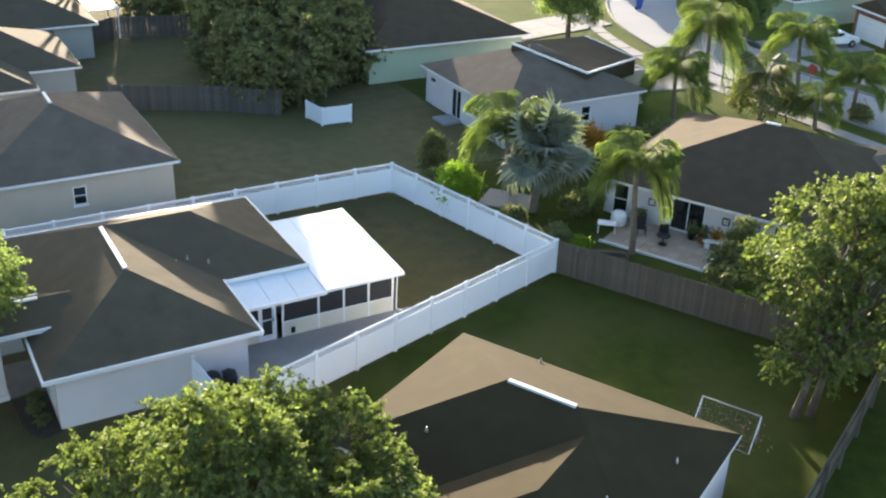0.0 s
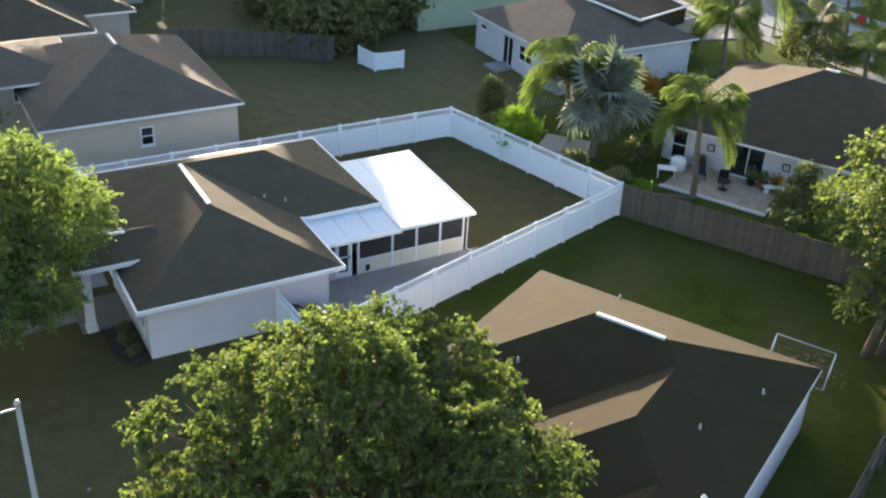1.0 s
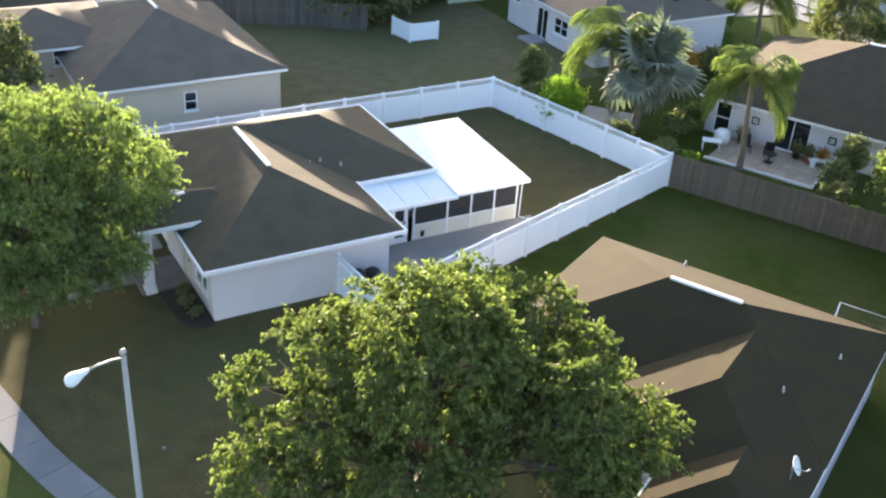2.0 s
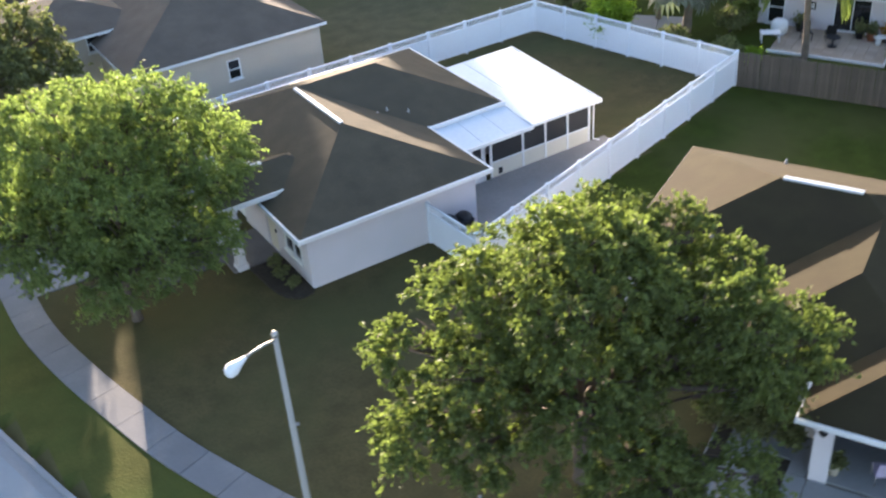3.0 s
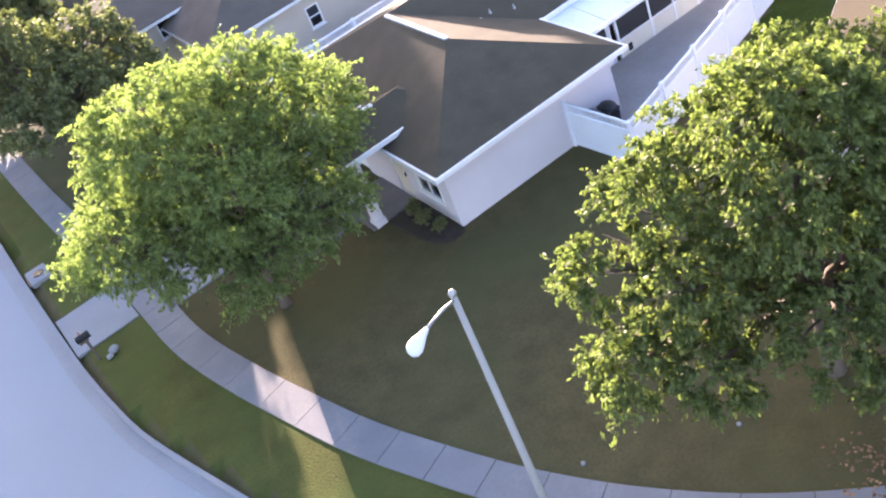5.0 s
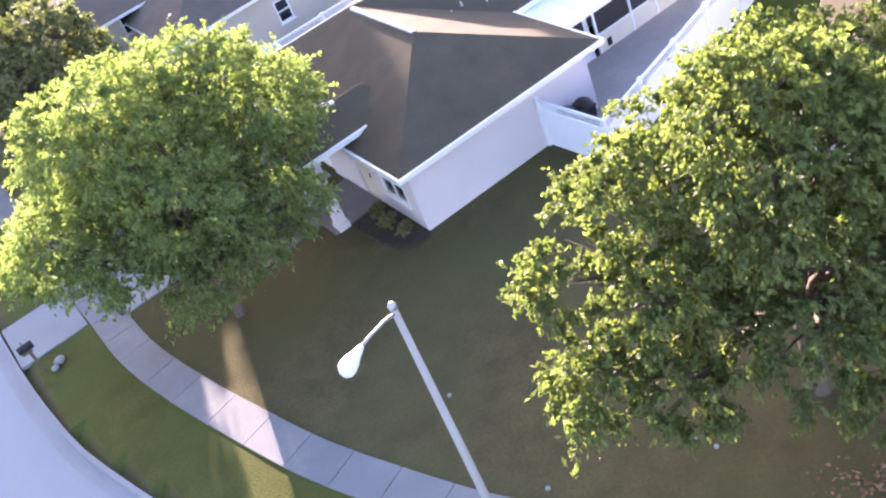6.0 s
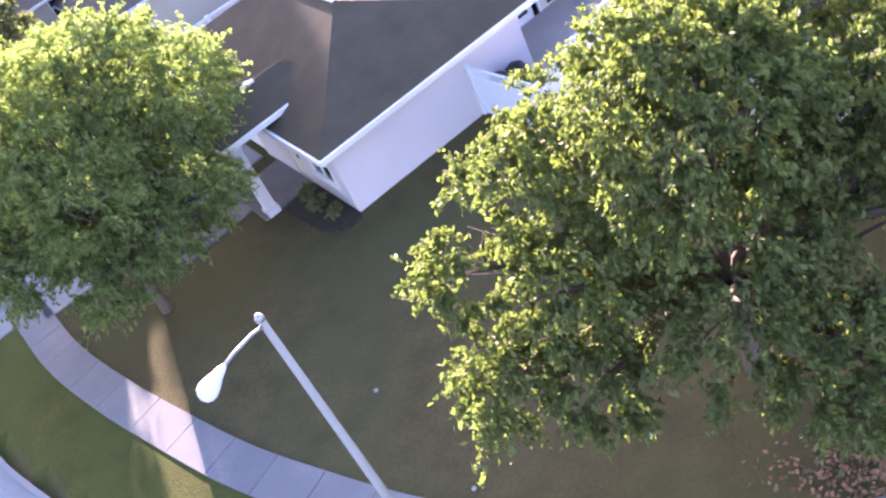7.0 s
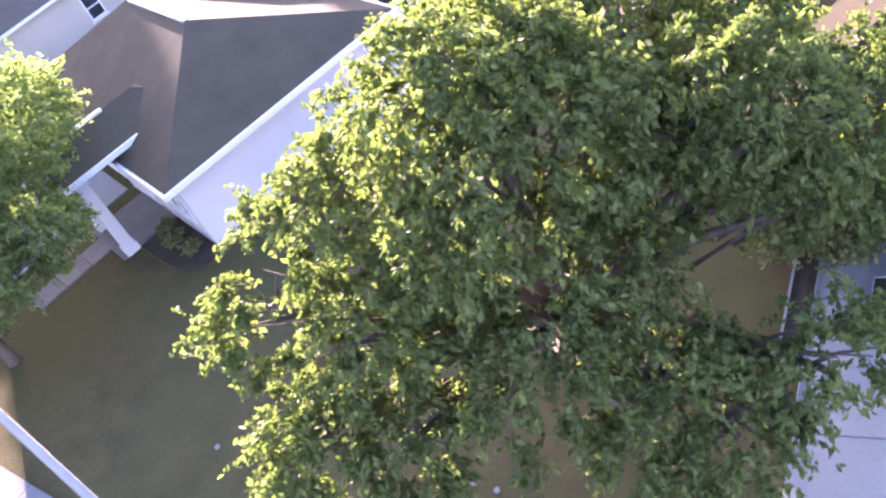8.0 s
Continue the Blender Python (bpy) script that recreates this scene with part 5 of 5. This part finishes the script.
for o in (5.3, -6.5):
    for i in range(0, len(far_line) - 3, 2):
        part("slab", ribbon(bmesh.new(), far_line[i:i + 3], o, o + 1.2, -0.1, 0.05), CONCRETE, far_walk)
slabs("driveway", "sunlit concrete driveway by the far street", pose(45.8, 24.2, 0, 0, 0, -12), 3, 2, 3.2, 2.5, 0.05)
slabs("driveway", "concrete driveway across the far street", pose(62.4, 26.8, 0, 0, 0, -8), 4, 2, 2.9, 2.5, 0.05)

slabs("driveway", "sunlit beige driveway beyond the white house", pose(46.6, 39.4, 0, 0, 0, 8), 4, 2, 2.7, 2.4, 0.05)

fh = thing("house", (71.5, 33.0, 0), "pale grey-green house across the far street", "house", 0)
roof_on(fh, (-0.4, 13, -0.4, 12), 2.8, SL, SHINGLE_DARK)
fr = walls(fh, rectloop(0, 12.5, 0, 11.5), 2.75, STUCCO_GREEN, {3: [(2, 3.4, 0.9, 2.1), (6, 8.4, 0.05, 2.15)]})
window(fh, fr[3], 2, 3.4, 0.9, 2.1, 2)
window(fh, fr[3], 6, 8.4, 0.05, 2.15, 3)
fg = thing("house", (75.6, 22.6, 0), "brick-fronted house with a pale garage across the far street", "house", -12)
roof_on(fg, (-0.4, 12, -6.4, 7.4), 2.8, SL, SHINGLE_DARK)
roof_on(fg, (-1.6, 5, 1.5, 7.0), 2.78, SL, SHINGLE_DARK, gable="w")
fr = walls(fg, [(0, -6), (11.5, -6), (11.5, 7), (-1.1, 7), (-1.1, 2), (0, 2)], 2.75, BRICK_RED, {3: [(3, 4, 1, 2)], 4: [], 2: [(2, 3, 1, 2)]})
part("garage_door", boxes(*[(-1.16, -1.11, 2.5, 6.5, 0.04 + k * 0.52, 0.54 + k * 0.52) for k in range(4)]), TRIM, fg, "pale panelled garage door")


def car(at, turn, label):
    c = thing("car", at, label, "car", turn)
    prof = [(-2.2, 0.35), (-2.25, 0.75), (-2.0, 0.95), (-1.5, 1.42), (0.35, 1.45), (1.1, 0.98), (2.0, 0.86), (2.2, 0.6), (2.2, 0.35)]
    bm = bmesh.new()
    cols = [[bm.verts.new((x, s * (0.85 if z < 1.1 else 0.68), z)) for x, z in prof] for s in (-1, 1)]
    for i in range(len(prof)):
        j = (i + 1) % len(prof)
        bm.faces.new((cols[0][i], cols[0][j], cols[1][j], cols[1][i]))
    bm.faces.new(cols[0][::-1])
    bm.faces.new(cols[1])
    bmesh.ops.recalc_face_normals(bm, faces=bm.faces)
    bmesh.ops.bevel(bm, geom=list(bm.edges), offset=0.05, segments=2, affect="EDGES")
    part("body", bm, CAR_WHITE, c)
    for s in (-1, 1):
        part("side_window", boxes((-1.3, 0.4, s * 0.79 - 0.012, s * 0.79 + 0.012, 1.02, 1.32)), GLASS_DARK, c, "dark side window", pose(0, 0, 0))
        for x in (-1.35, 1.35):
            w = part("wheel", lathe(bmesh.new(), ((0.30, -0.1), (0.33, -0.06), (0.33, 0.06), (0.30, 0.1)), 18), BIN, c, "dark tyre", pose(x, s * 0.8, 0.33, 90, 0, 0))
            part("rim", lathe(bmesh.new(), ((0.2, -0.115), (0.2, 0.115)), 14), METAL, w)
    part("windscreen", boxes((-0.012, 0.012, -0.6, 0.6, -0.3, 0.28)), GLASS_DARK, c, "dark windscreen", pose(0.78, 0, 1.24, 0, -57, 0))
    return c


car((71.2, 27.6, 0.06), -10, "white parked car on a driveway")
car((69.5, 51.5, 0.06), 40, "pale parked car at the far kerb")

canopy = thing("patio_cover", (13.6, 52.2, 0), "white flat-roofed patio cover on slim posts", "patio cover", 0)
part("roof_panel", boxes((-0.4, 2.1, 0.0, 4.0, 2.4, 2.5), bevel=0.02), PANEL, canopy)
for x in (-0.2, 1.9):
    for y in (0.2, 3.8):
        part("post", boxes((x - 0.05, x + 0.05, y - 0.05, y + 0.05, -0.05, 2.4)), TRIM, canopy, "slim white post")
stop = thing("stop_sign", (58.3, 18.4, 0), "red eight-sided road sign on a pale post", "road sign", -35)
part("post", boxes((-0.03, 0.03, -0.03, 0.03, -0.1, 2.0)), METAL, stop, "pale metal post")
disc = lathe(bmesh.new(), ((0.4, -0.012), (0.4, 0.012)), 8)
bmesh.ops.transform(disc, matrix=pose(0, -0.05, 2.05, 90, 0, 0) @ Matrix.Rotation(math.pi / 8, 4, "Z"), verts=disc.verts)
part("plate", disc, SIGN_RED, stop, "faded red plate")

# ---- patio of the low white house ----
pat = ph.matrix_world @ pose(-2.0, 0.72, 0)
slabs("patio", "tan stone paver patio with a white edge", pat @ pose(3.4, -3.65, 0), 11, 7, 0.5, 0.515, 0.05, PAVER_TAN, 0.006, "patio")
single("patio_edging", boxes((3.3, 9.03, -3.76, -3.67, -0.05, 0.12), bevel=0.01), TRIM, "low white edging along the patio", "edging", pat)
single("patio_edging", boxes((8.94, 9.03, -3.66, -1.2, -0.05, 0.12), bevel=0.01), TRIM, "low white edging at the patio end", "edging", pat)


def patio_chair(m, label):
    c = new("patio_chair")
    c.matrix_world = m
    tagged(c, label, "chair", "patio chairs")
    part("seat", boxes((-0.25, 0.25, -0.25, 0.25, 0.4, 0.45), bevel=0.01), DARK_METAL, c)
    part("backrest", boxes((-0.25, 0.25, -0.02, 0.02, 0.0, 0.5), bevel=0.01), DARK_METAL, c, local=pose(0, 0.25, 0.44, -12, 0, 0))
    for x in (-0.22, 0.22):
        for y in (-0.22, 0.22):
            part("leg", boxes((x - 0.018, x + 0.018, y - 0.018, y + 0.018, 0, 0.4)), DARK_METAL, c)
    return c


ch = patio_chair(pat @ pose(4.8, -1.7, 0.05, 0, 0, 30), "dark metal patio chair on stone pavers")
for x, y, a in ((5.9, -1.3, 200),):
    copy_thing(ch, pat @ pose(x, y, 0.05, 0, 0, a))
tb = thing("patio_table", pat @ Vector((6.2, -2.1, 0.05)), "small round dark patio table", "table")
part("tabletop", lathe(bmesh.new(), ((0.36, 0.48), (0.38, 0.5), (0.36, 0.52)), 20), DARK_METAL, tb)
part("pedestal", lathe(bmesh.new(), ((0.25, 0.0), (0.22, 0.03), (0.04, 0.06), (0.04, 0.48)), 12), DARK_METAL, tb)


def pot(at, r, h, mat, label, leaf, seed, plant=0.5):
    p = thing("plant_pot", at, label, "plant pot")
    part("pot", lathe(bmesh.new(), ((r * 0.65, 0), (r * 0.95, h * 0.85), (r, h * 0.86), (r, h), (r * 0.85, h), (r * 0.8, h * 0.8)), 14), mat, p)
    rng = np.random.default_rng(seed)
    pts = np.array([0, 0, h + plant * 0.4]) + rng.normal(0, 1, (260, 3)) * np.array([r * 0.7, r * 0.7, plant * 0.35])
    part("foliage", leaf_mesh("foliage", pts, rng.normal(0, 1, (260, 3)), 0.14, rng, leaf), leaf, p)
    return p


for k, (x, y, mat, leaf) in enumerate(((7.2, -0.6, BIN, LEAF_DARK), (7.8, -0.7, TERRACOTTA, LEAF_DARK), (8.5, -0.6, CONCRETE, LEAF_RUST), (4.2, -0.6, BIN, LEAF_DARK))):
    pot(pat @ Vector((x, y, 0.05)), 0.24, 0.4, mat, "potted plant on the stone patio", leaf, 90 + k)
bench = thing("garden_bench", pat @ Vector((8.9, -1.7, 0.0)), "curved white garden bench by shrubs", "bench", TURN_P)
bm = bmesh.new()
arc = [Vector((0.9 * math.cos(a), 0.9 * math.sin(a))) for a in np.linspace(0.3, 2.6, 12)]
part("seat", ribbon(bm, arc, -0.2, 0.2, 0.38, 0.46), TRIM, bench)
for a in (0.5, 1.45, 2.4):
    part("leg", boxes((0.9 * math.cos(a) - 0.12, 0.9 * math.cos(a) + 0.12, 0.9 * math.sin(a) - 0.1, 0.9 * math.sin(a) + 0.1, 0, 0.38), bevel=0.01), TRIM, bench)
stool = thing("garden_stool", pat @ Vector((3.3, -1.3, 0.0)), "white drum-shaped garden stool", "stool")
part("drum", lathe(bmesh.new(), ((0.3, 0), (0.42, 0.15), (0.45, 0.4), (0.4, 0.7), (0.3, 0.8), (0.0, 0.82)), 18), TRIM, stool)
table = thing("garden_table", (29.6, 5.6, 0), "small white garden table by the patio", "table", -40)
part("tabletop", boxes((-0.5, 0.5, -0.3, 0.3, 0.5, 0.55), bevel=0.01), TRIM, table)
for x in (-0.44, 0.44):
    for y in (-0.24, 0.24):
        part("leg", boxes((x - 0.025, x + 0.025, y - 0.025, y + 0.025, 0, 0.5)), TRIM, table)
slabs("stone_pad", "grey concrete pad among the shrubs", pose(25.1, 11.6, 0, 0, 0, -50), 2, 2, 1.5, 1.2, 0.06, category="pad")
single("timber_stack", boxes((0, 1.9, 0, 0.3, 0, 0.2), (0.1, 1.8, 0.35, 0.6, 0, 0.18), (0.0, 1.7, 0.1, 0.4, 0.2, 0.35), bevel=0.01), WOOD_GREY, "weathered planks lying by the board fence", "timber", pose(27.0, 3.4, 0, 0, 0, -35))

# ---- bins, bed and porch things of the white house ----
def wheelie_bin(m, label, mat=None, group="bins behind the gate"):
    b = new("wheelie_bin")
    b.matrix_world = m
    mat = mat or BIN
    tagged(b, label, "bin", group)
    bm = bmesh.new()
    rows = [[bm.verts.new((sx * w, sy * d, z)) for sx, sy in ((-1, -1), (1, -1), (1, 1), (-1, 1))] for w, d, z in ((0.19, 0.24, 0.06), (0.24, 0.33, 1.0), (0.265, 0.36, 1.0), (0.265, 0.36, 1.05))]
    for a, c in zip(rows, rows[1:]):
        for i in range(4):
            bm.faces.new((a[i], a[(i + 1) % 4], c[(i + 1) % 4], c[i]))
    bm.faces.new(rows[0][::-1])
    bm.faces.new(rows[-1])
    bmesh.ops.bevel(bm, geom=list(bm.edges), offset=0.02, segments=1, affect="EDGES")
    part("tub", bm, mat, b)
    lid = bmesh.new()
    bmesh.ops.create_uvsphere(lid, u_segments=16, v_segments=8, radius=1.0)
    bmesh.ops.transform(lid, matrix=Matrix.Translation((0, 0, 1.06)) @ Matrix.Diagonal((0.28, 0.385, 0.14, 1)), verts=lid.verts)
    part("lid", lid, mat, b, "domed lid")
    part("handle", tube(bmesh.new(), [(-0.21, 0.39, 1.0), (0.21, 0.39, 1.0)], [0.02, 0.02], 8), BIN, b)
    for s in (-1, 1):
        part("wheel", lathe(bmesh.new(), ((0.1, -0.03), (0.12, -0.02), (0.12, 0.02), (0.1, 0.03)), 14), BIN, b, local=pose(s * 0.235, 0.25, 0.12, 0, 90, 0))
    return b


wb = wheelie_bin(pose(6.12, -0.1, 0, 0, 0, 6), "dark wheeled bin with domed lid behind the fence")
copy_thing(wb, pose(6.72, -0.25, 0, 0, 0, -8))
wheelie_bin(pose(63.3, 44.6, 0.02, 0, 0, 40), "blue wheeled bin standing on the far street", BLUE, "")

bed = thing("flower_bed", (0, 0, 0), "dark mulched flower bed with a low dark border", "flower bed")
edge = smooth_line([(0.35, 0.25), (-0.2, 0.22), (-0.62, 0.7), (-0.8, 1.5), (-0.85, 2.4), (-0.9, 3.2)], 0.3)
bm = bmesh.new()
poly = [bm.verts.new((p.x, p.y, 0.06)) for p in edge] + [bm.verts.new((0.44, 3.2, 0.06)), bm.verts.new((0.44, 0.3, 0.06))]
bm.faces.new(poly)
bmesh.ops.triangulate(bm, faces=bm.faces)
part("mulch", bm, MULCH, bed)
for i in range(len(edge) - 1):
    d = edge[i + 1] - edge[i]
    m = Matrix.Translation((edge[i].x, edge[i].y, 0)) @ Matrix.Rotation(math.atan2(d.y, d.x), 4, "Z")
    part("border_stone", boxes((0.008, d.length - 0.008, -0.026, 0.026, -0.05, 0.072), bevel=0.01), MULCH, bed, local=m)

for k, (x, y, r, h) in enumerate(((-0.05, 0.95, 0.32, 0.45), (-0.2, 1.8, 0.36, 0.6), (-0.1, 2.7, 0.34, 0.5))):
    shrub((x, y, 0.05), r, h, "low dark shrub in the mulched bed", LEAF_DARK, 120 + k, clumps=34, per=24, size=0.09)

# ---- street furniture ----
mb = thing("mailbox", (-11.3, 6.6, 0), "dark mailbox on a brown wooden post at the kerb", "mailbox", 0)
part("post", boxes((-0.05, 0.05, -0.05, 0.05, -0.1, 1.0), (-0.25, 0.1, -0.045, 0.045, 0.86, 0.95)), BARK, mb, "brown wooden post")
bm = bmesh.new()
pr = [(-0.1, 0), (0.1, 0)] + [(0.1 * math.cos(a), 0.13 + 0.1 * math.sin(a)) for a in np.linspace(0, math.pi, 9)]
e0, e1 = ([bm.verts.new((x, y, z)) for y, z in pr] for x in (-0.3, 0.22))
for i in range(len(pr)):
    bm.faces.new((e0[i], e0[(i + 1) % len(pr)], e1[(i + 1) % len(pr)], e1[i]))
bm.faces.new(e0[::-1])
bm.faces.new(e1)
bmesh.ops.recalc_face_normals(bm, faces=bm.faces)
bx = part("box", bm, DARK_METAL, mb, "dark rounded letter box", pose(0, 0, 0.99))
part("front", boxes((-0.312, -0.302, -0.09, 0.09, 0.01, 0.2), bevel=0.004), TRIM, bx, "white front flap")
part("flag", boxes((-0.1, -0.06, 0.101, 0.112, 0.1, 0.3)), TERRACOTTA, bx)
for x, y, r in ((-10.75, 6.5, 0.2), (-10.98, 6.28, 0.14)):
    bm = bmesh.new()
    bmesh.ops.create_icosphere(bm, subdivisions=2, radius=r)
    for v in bm.verts:
        v.co *= 1 + 0.1 * math.sin(v.co.x * 19 + r * 50) * math.cos(v.co.y * 23)
        v.co.z *= 0.6
    single("stone", bm, CONCRETE, "pale rounded stone at the mailbox post", "stone", pose(x, y, r * 0.35))
inlet = thing("storm_drain", (-11.35, 14.3, 0), "pale concrete storm drain inlet at the kerb", "storm drain", 0)
part("cover", boxes((-0.5, 0.35, -0.6, 0.6, -0.1, 0.12), bevel=0.02), CONCRETE, inlet)
part("manhole_lid", lathe(bmesh.new(), ((0.25, 0.12), (0.25, 0.14), (0.22, 0.145)), 18, (-0.05, 0, 0)), DARK_METAL, inlet, "round iron lid")
part("slot", boxes((-0.56, -0.505, -0.5, 0.5, -0.11, 0.05)), DARK_METAL, inlet, "dark drain slot")
for x, y in ((-3.25, -5.75), (-0.4, -11.6), (-3.45, -10.0), (-0.25, -12.1)):
    bm = lathe(bmesh.new(), ((0.06, -0.03), (0.06, 0.03), (0.04, 0.04)), 12)
    single("pipe_cap", bm, CONCRETE, "small pale pipe cap in the lawn", "pipe cap", pose(x, y, 0), group="lawn caps")

# ---- blue crate by the fence ----
crate = thing("plastic_crate", (8.7, -1.2, 0), "small open blue plastic crate by the white fence", "crate", -18)
part("base", boxes((-0.3, 0.3, -0.2, 0.2, 0.0, 0.03)), BLUE, crate)
for x0, x1, y0, y1 in ((-0.3, 0.3, -0.2, -0.175), (-0.3, 0.3, 0.175, 0.2), (-0.3, -0.275, -0.172, 0.172), (0.275, 0.3, -0.172, 0.172)):
    part("side", boxes((x0, x1, y0, y1, 0.03, 0.45), bevel=0.006), BLUE, crate)
part("rim", ring(-0.32, 0.32, -0.22, 0.22, 0.05, 0.45, 0.48), BLUE, crate)

# ---- soccer goal ----
goal = thing("soccer_goal", (22.35, -9.8, 0), "small pale-framed soccer goal with a thin net", "goal", math.degrees(math.atan2(-2.0, 1.05)))
for x in (0, 2.3):
    part("upright", tube(bmesh.new(), [(x, 0, -0.05), (x, 0, 1.2)], [0.026, 0.026], 8), METAL, goal)
    part("stay", tube(bmesh.new(), [(x, 0, 1.18), (x, -0.9, 0.0)], [0.024, 0.024], 8), TRIM, goal)
part("crossbar", tube(bmesh.new(), [(0, 0, 1.2), (2.3, 0, 1.2)], [0.026, 0.026], 8), METAL, goal)
part("ground_bar", tube(bmesh.new(), [(0, -0.9, 0.02), (2.3, -0.9, 0.02)], [0.02, 0.02], 8), METAL, goal)
bm = bmesh.new()
for k in range(12):
    box(bm, k * 0.2 - 0.0012, k * 0.2 + 0.0012, -0.0012, 0.0012, 0, 1.5, m=Matrix.Translation((0, -0.9, 0)) @ Matrix.Rotation(-math.atan2(0.9, 1.2), 4, "X"))
for k in range(7):
    box(bm, 0, 2.3, -0.0012, 0.0012, k * 0.22, k * 0.22 + 0.0025, m=Matrix.Translation((0, -0.9, 0)) @ Matrix.Rotation(-math.atan2(0.9, 1.2), 4, "X"))
part("net", bm, METAL, goal, "thin grey net", kind="stuff")

# ---- garage front of the brown-roofed house ----
seat = new("folding_chair")
seat.matrix_world = rh.matrix_world @ pose(9.6, -12.3, 0.05, 0, 0, 200)
tagged(seat, "pale lilac camping chair in the open garage", "chair")
part("seat", boxes((-0.3, 0.3, -0.28, 0.28, 0.38, 0.42), bevel=0.01), PINK, seat)
part("backrest", boxes((-0.3, 0.3, -0.02, 0.02, 0, 0.62), bevel=0.015), PINK, seat, local=pose(0, 0.28, 0.4, -14, 0, 0))
for x in (-0.27, 0.27):
    for y in (-0.25, 0.25):
        part("leg", tube(bmesh.new(), [(x, y, 0), (x, y, 0.4)], [0.014, 0.014], 6), METAL, seat)
pot(rh.matrix_world @ Vector((8.35, -12.6, 0.05)), 0.18, 0.4, CREAM, "pale pot beside the garage opening", LEAF_DARK, 99, 0.3)
for k, (x, y, r, h) in enumerate(((4.85, -12.15, 0.75, 1.9), (5.95, -12.1, 0.7, 1.7), (6.95, -12.1, 0.55, 1.5))):
    shrub(rh.matrix_world @ Vector((x, y, 0)), r, h, "dark green shrub against the white entry wall", LEAF_DARK, 130 + k, clumps=110, per=36, size=0.12)
rb = thing("border", rh.matrix_world @ Vector((0, 0, 0)), "narrow mulched border with pale edging by the driveway", "flower bed", TURN_R)
part("mulch", boxes((4.95, 5.38, -14.6, -11.9, -0.05, 0.03)), MULCH, rb)
part("edging", boxes((4.91, 4.95, -14.2, -11.9, -0.05, 0.08)), CONCRETE, rb, "pale edging strip")
part("edging", boxes((5.38, 5.41, -15.4, -11.9, -0.05, 0.08)), CONCRETE, rb, "pale edging strip")
mat_ = thing("planter_box", rh.matrix_world @ Vector((6.9, -13.5, 0)), "low dark planter with a pale rim", "planter", TURN_R)
part("soil", boxes((-0.5, 0.3, -0.6, 0.9, -0.05, 0.06)), MULCH, mat_)
part("rim", ring(-0.54, 0.34, -0.64, 0.94, 0.04, -0.05, 0.1), CONCRETE, mat_)

# ---- dry leaves on the ground ----
rng = np.random.default_rng(77)
n = 1900
pts = np.column_stack([rng.normal(2.5, 1.2, n), rng.normal(-15.8, 0.8, n), np.full(n, 0.045)])
pts = np.concatenate([pts, np.column_stack([rng.normal(22.9, 0.7, 130), rng.normal(-11.1, 0.6, 130), np.full(130, 0.03)]), np.column_stack([rng.normal(4.15, 0.28, 260), rng.normal(-12.6, 0.2, 260), np.full(260, 0.05)])])
pts = pts[(pts[:, 0] > 15) | (pts[:, 1] > -13.8) | (pts[:, 0] + 0.53 * (pts[:, 1] + 16.3) < 2.2)]
me = leaf_mesh("leaf_litter", pts, np.tile([0.0, 0.0, 0.25], (len(pts), 1)), 0.11, rng, LITTER, 0.0, 0.4, 0.22)
tagged(new("leaf_litter", me), "scattered dry brown fallen leaves on the lawn", "leaf litter", kind="stuff")
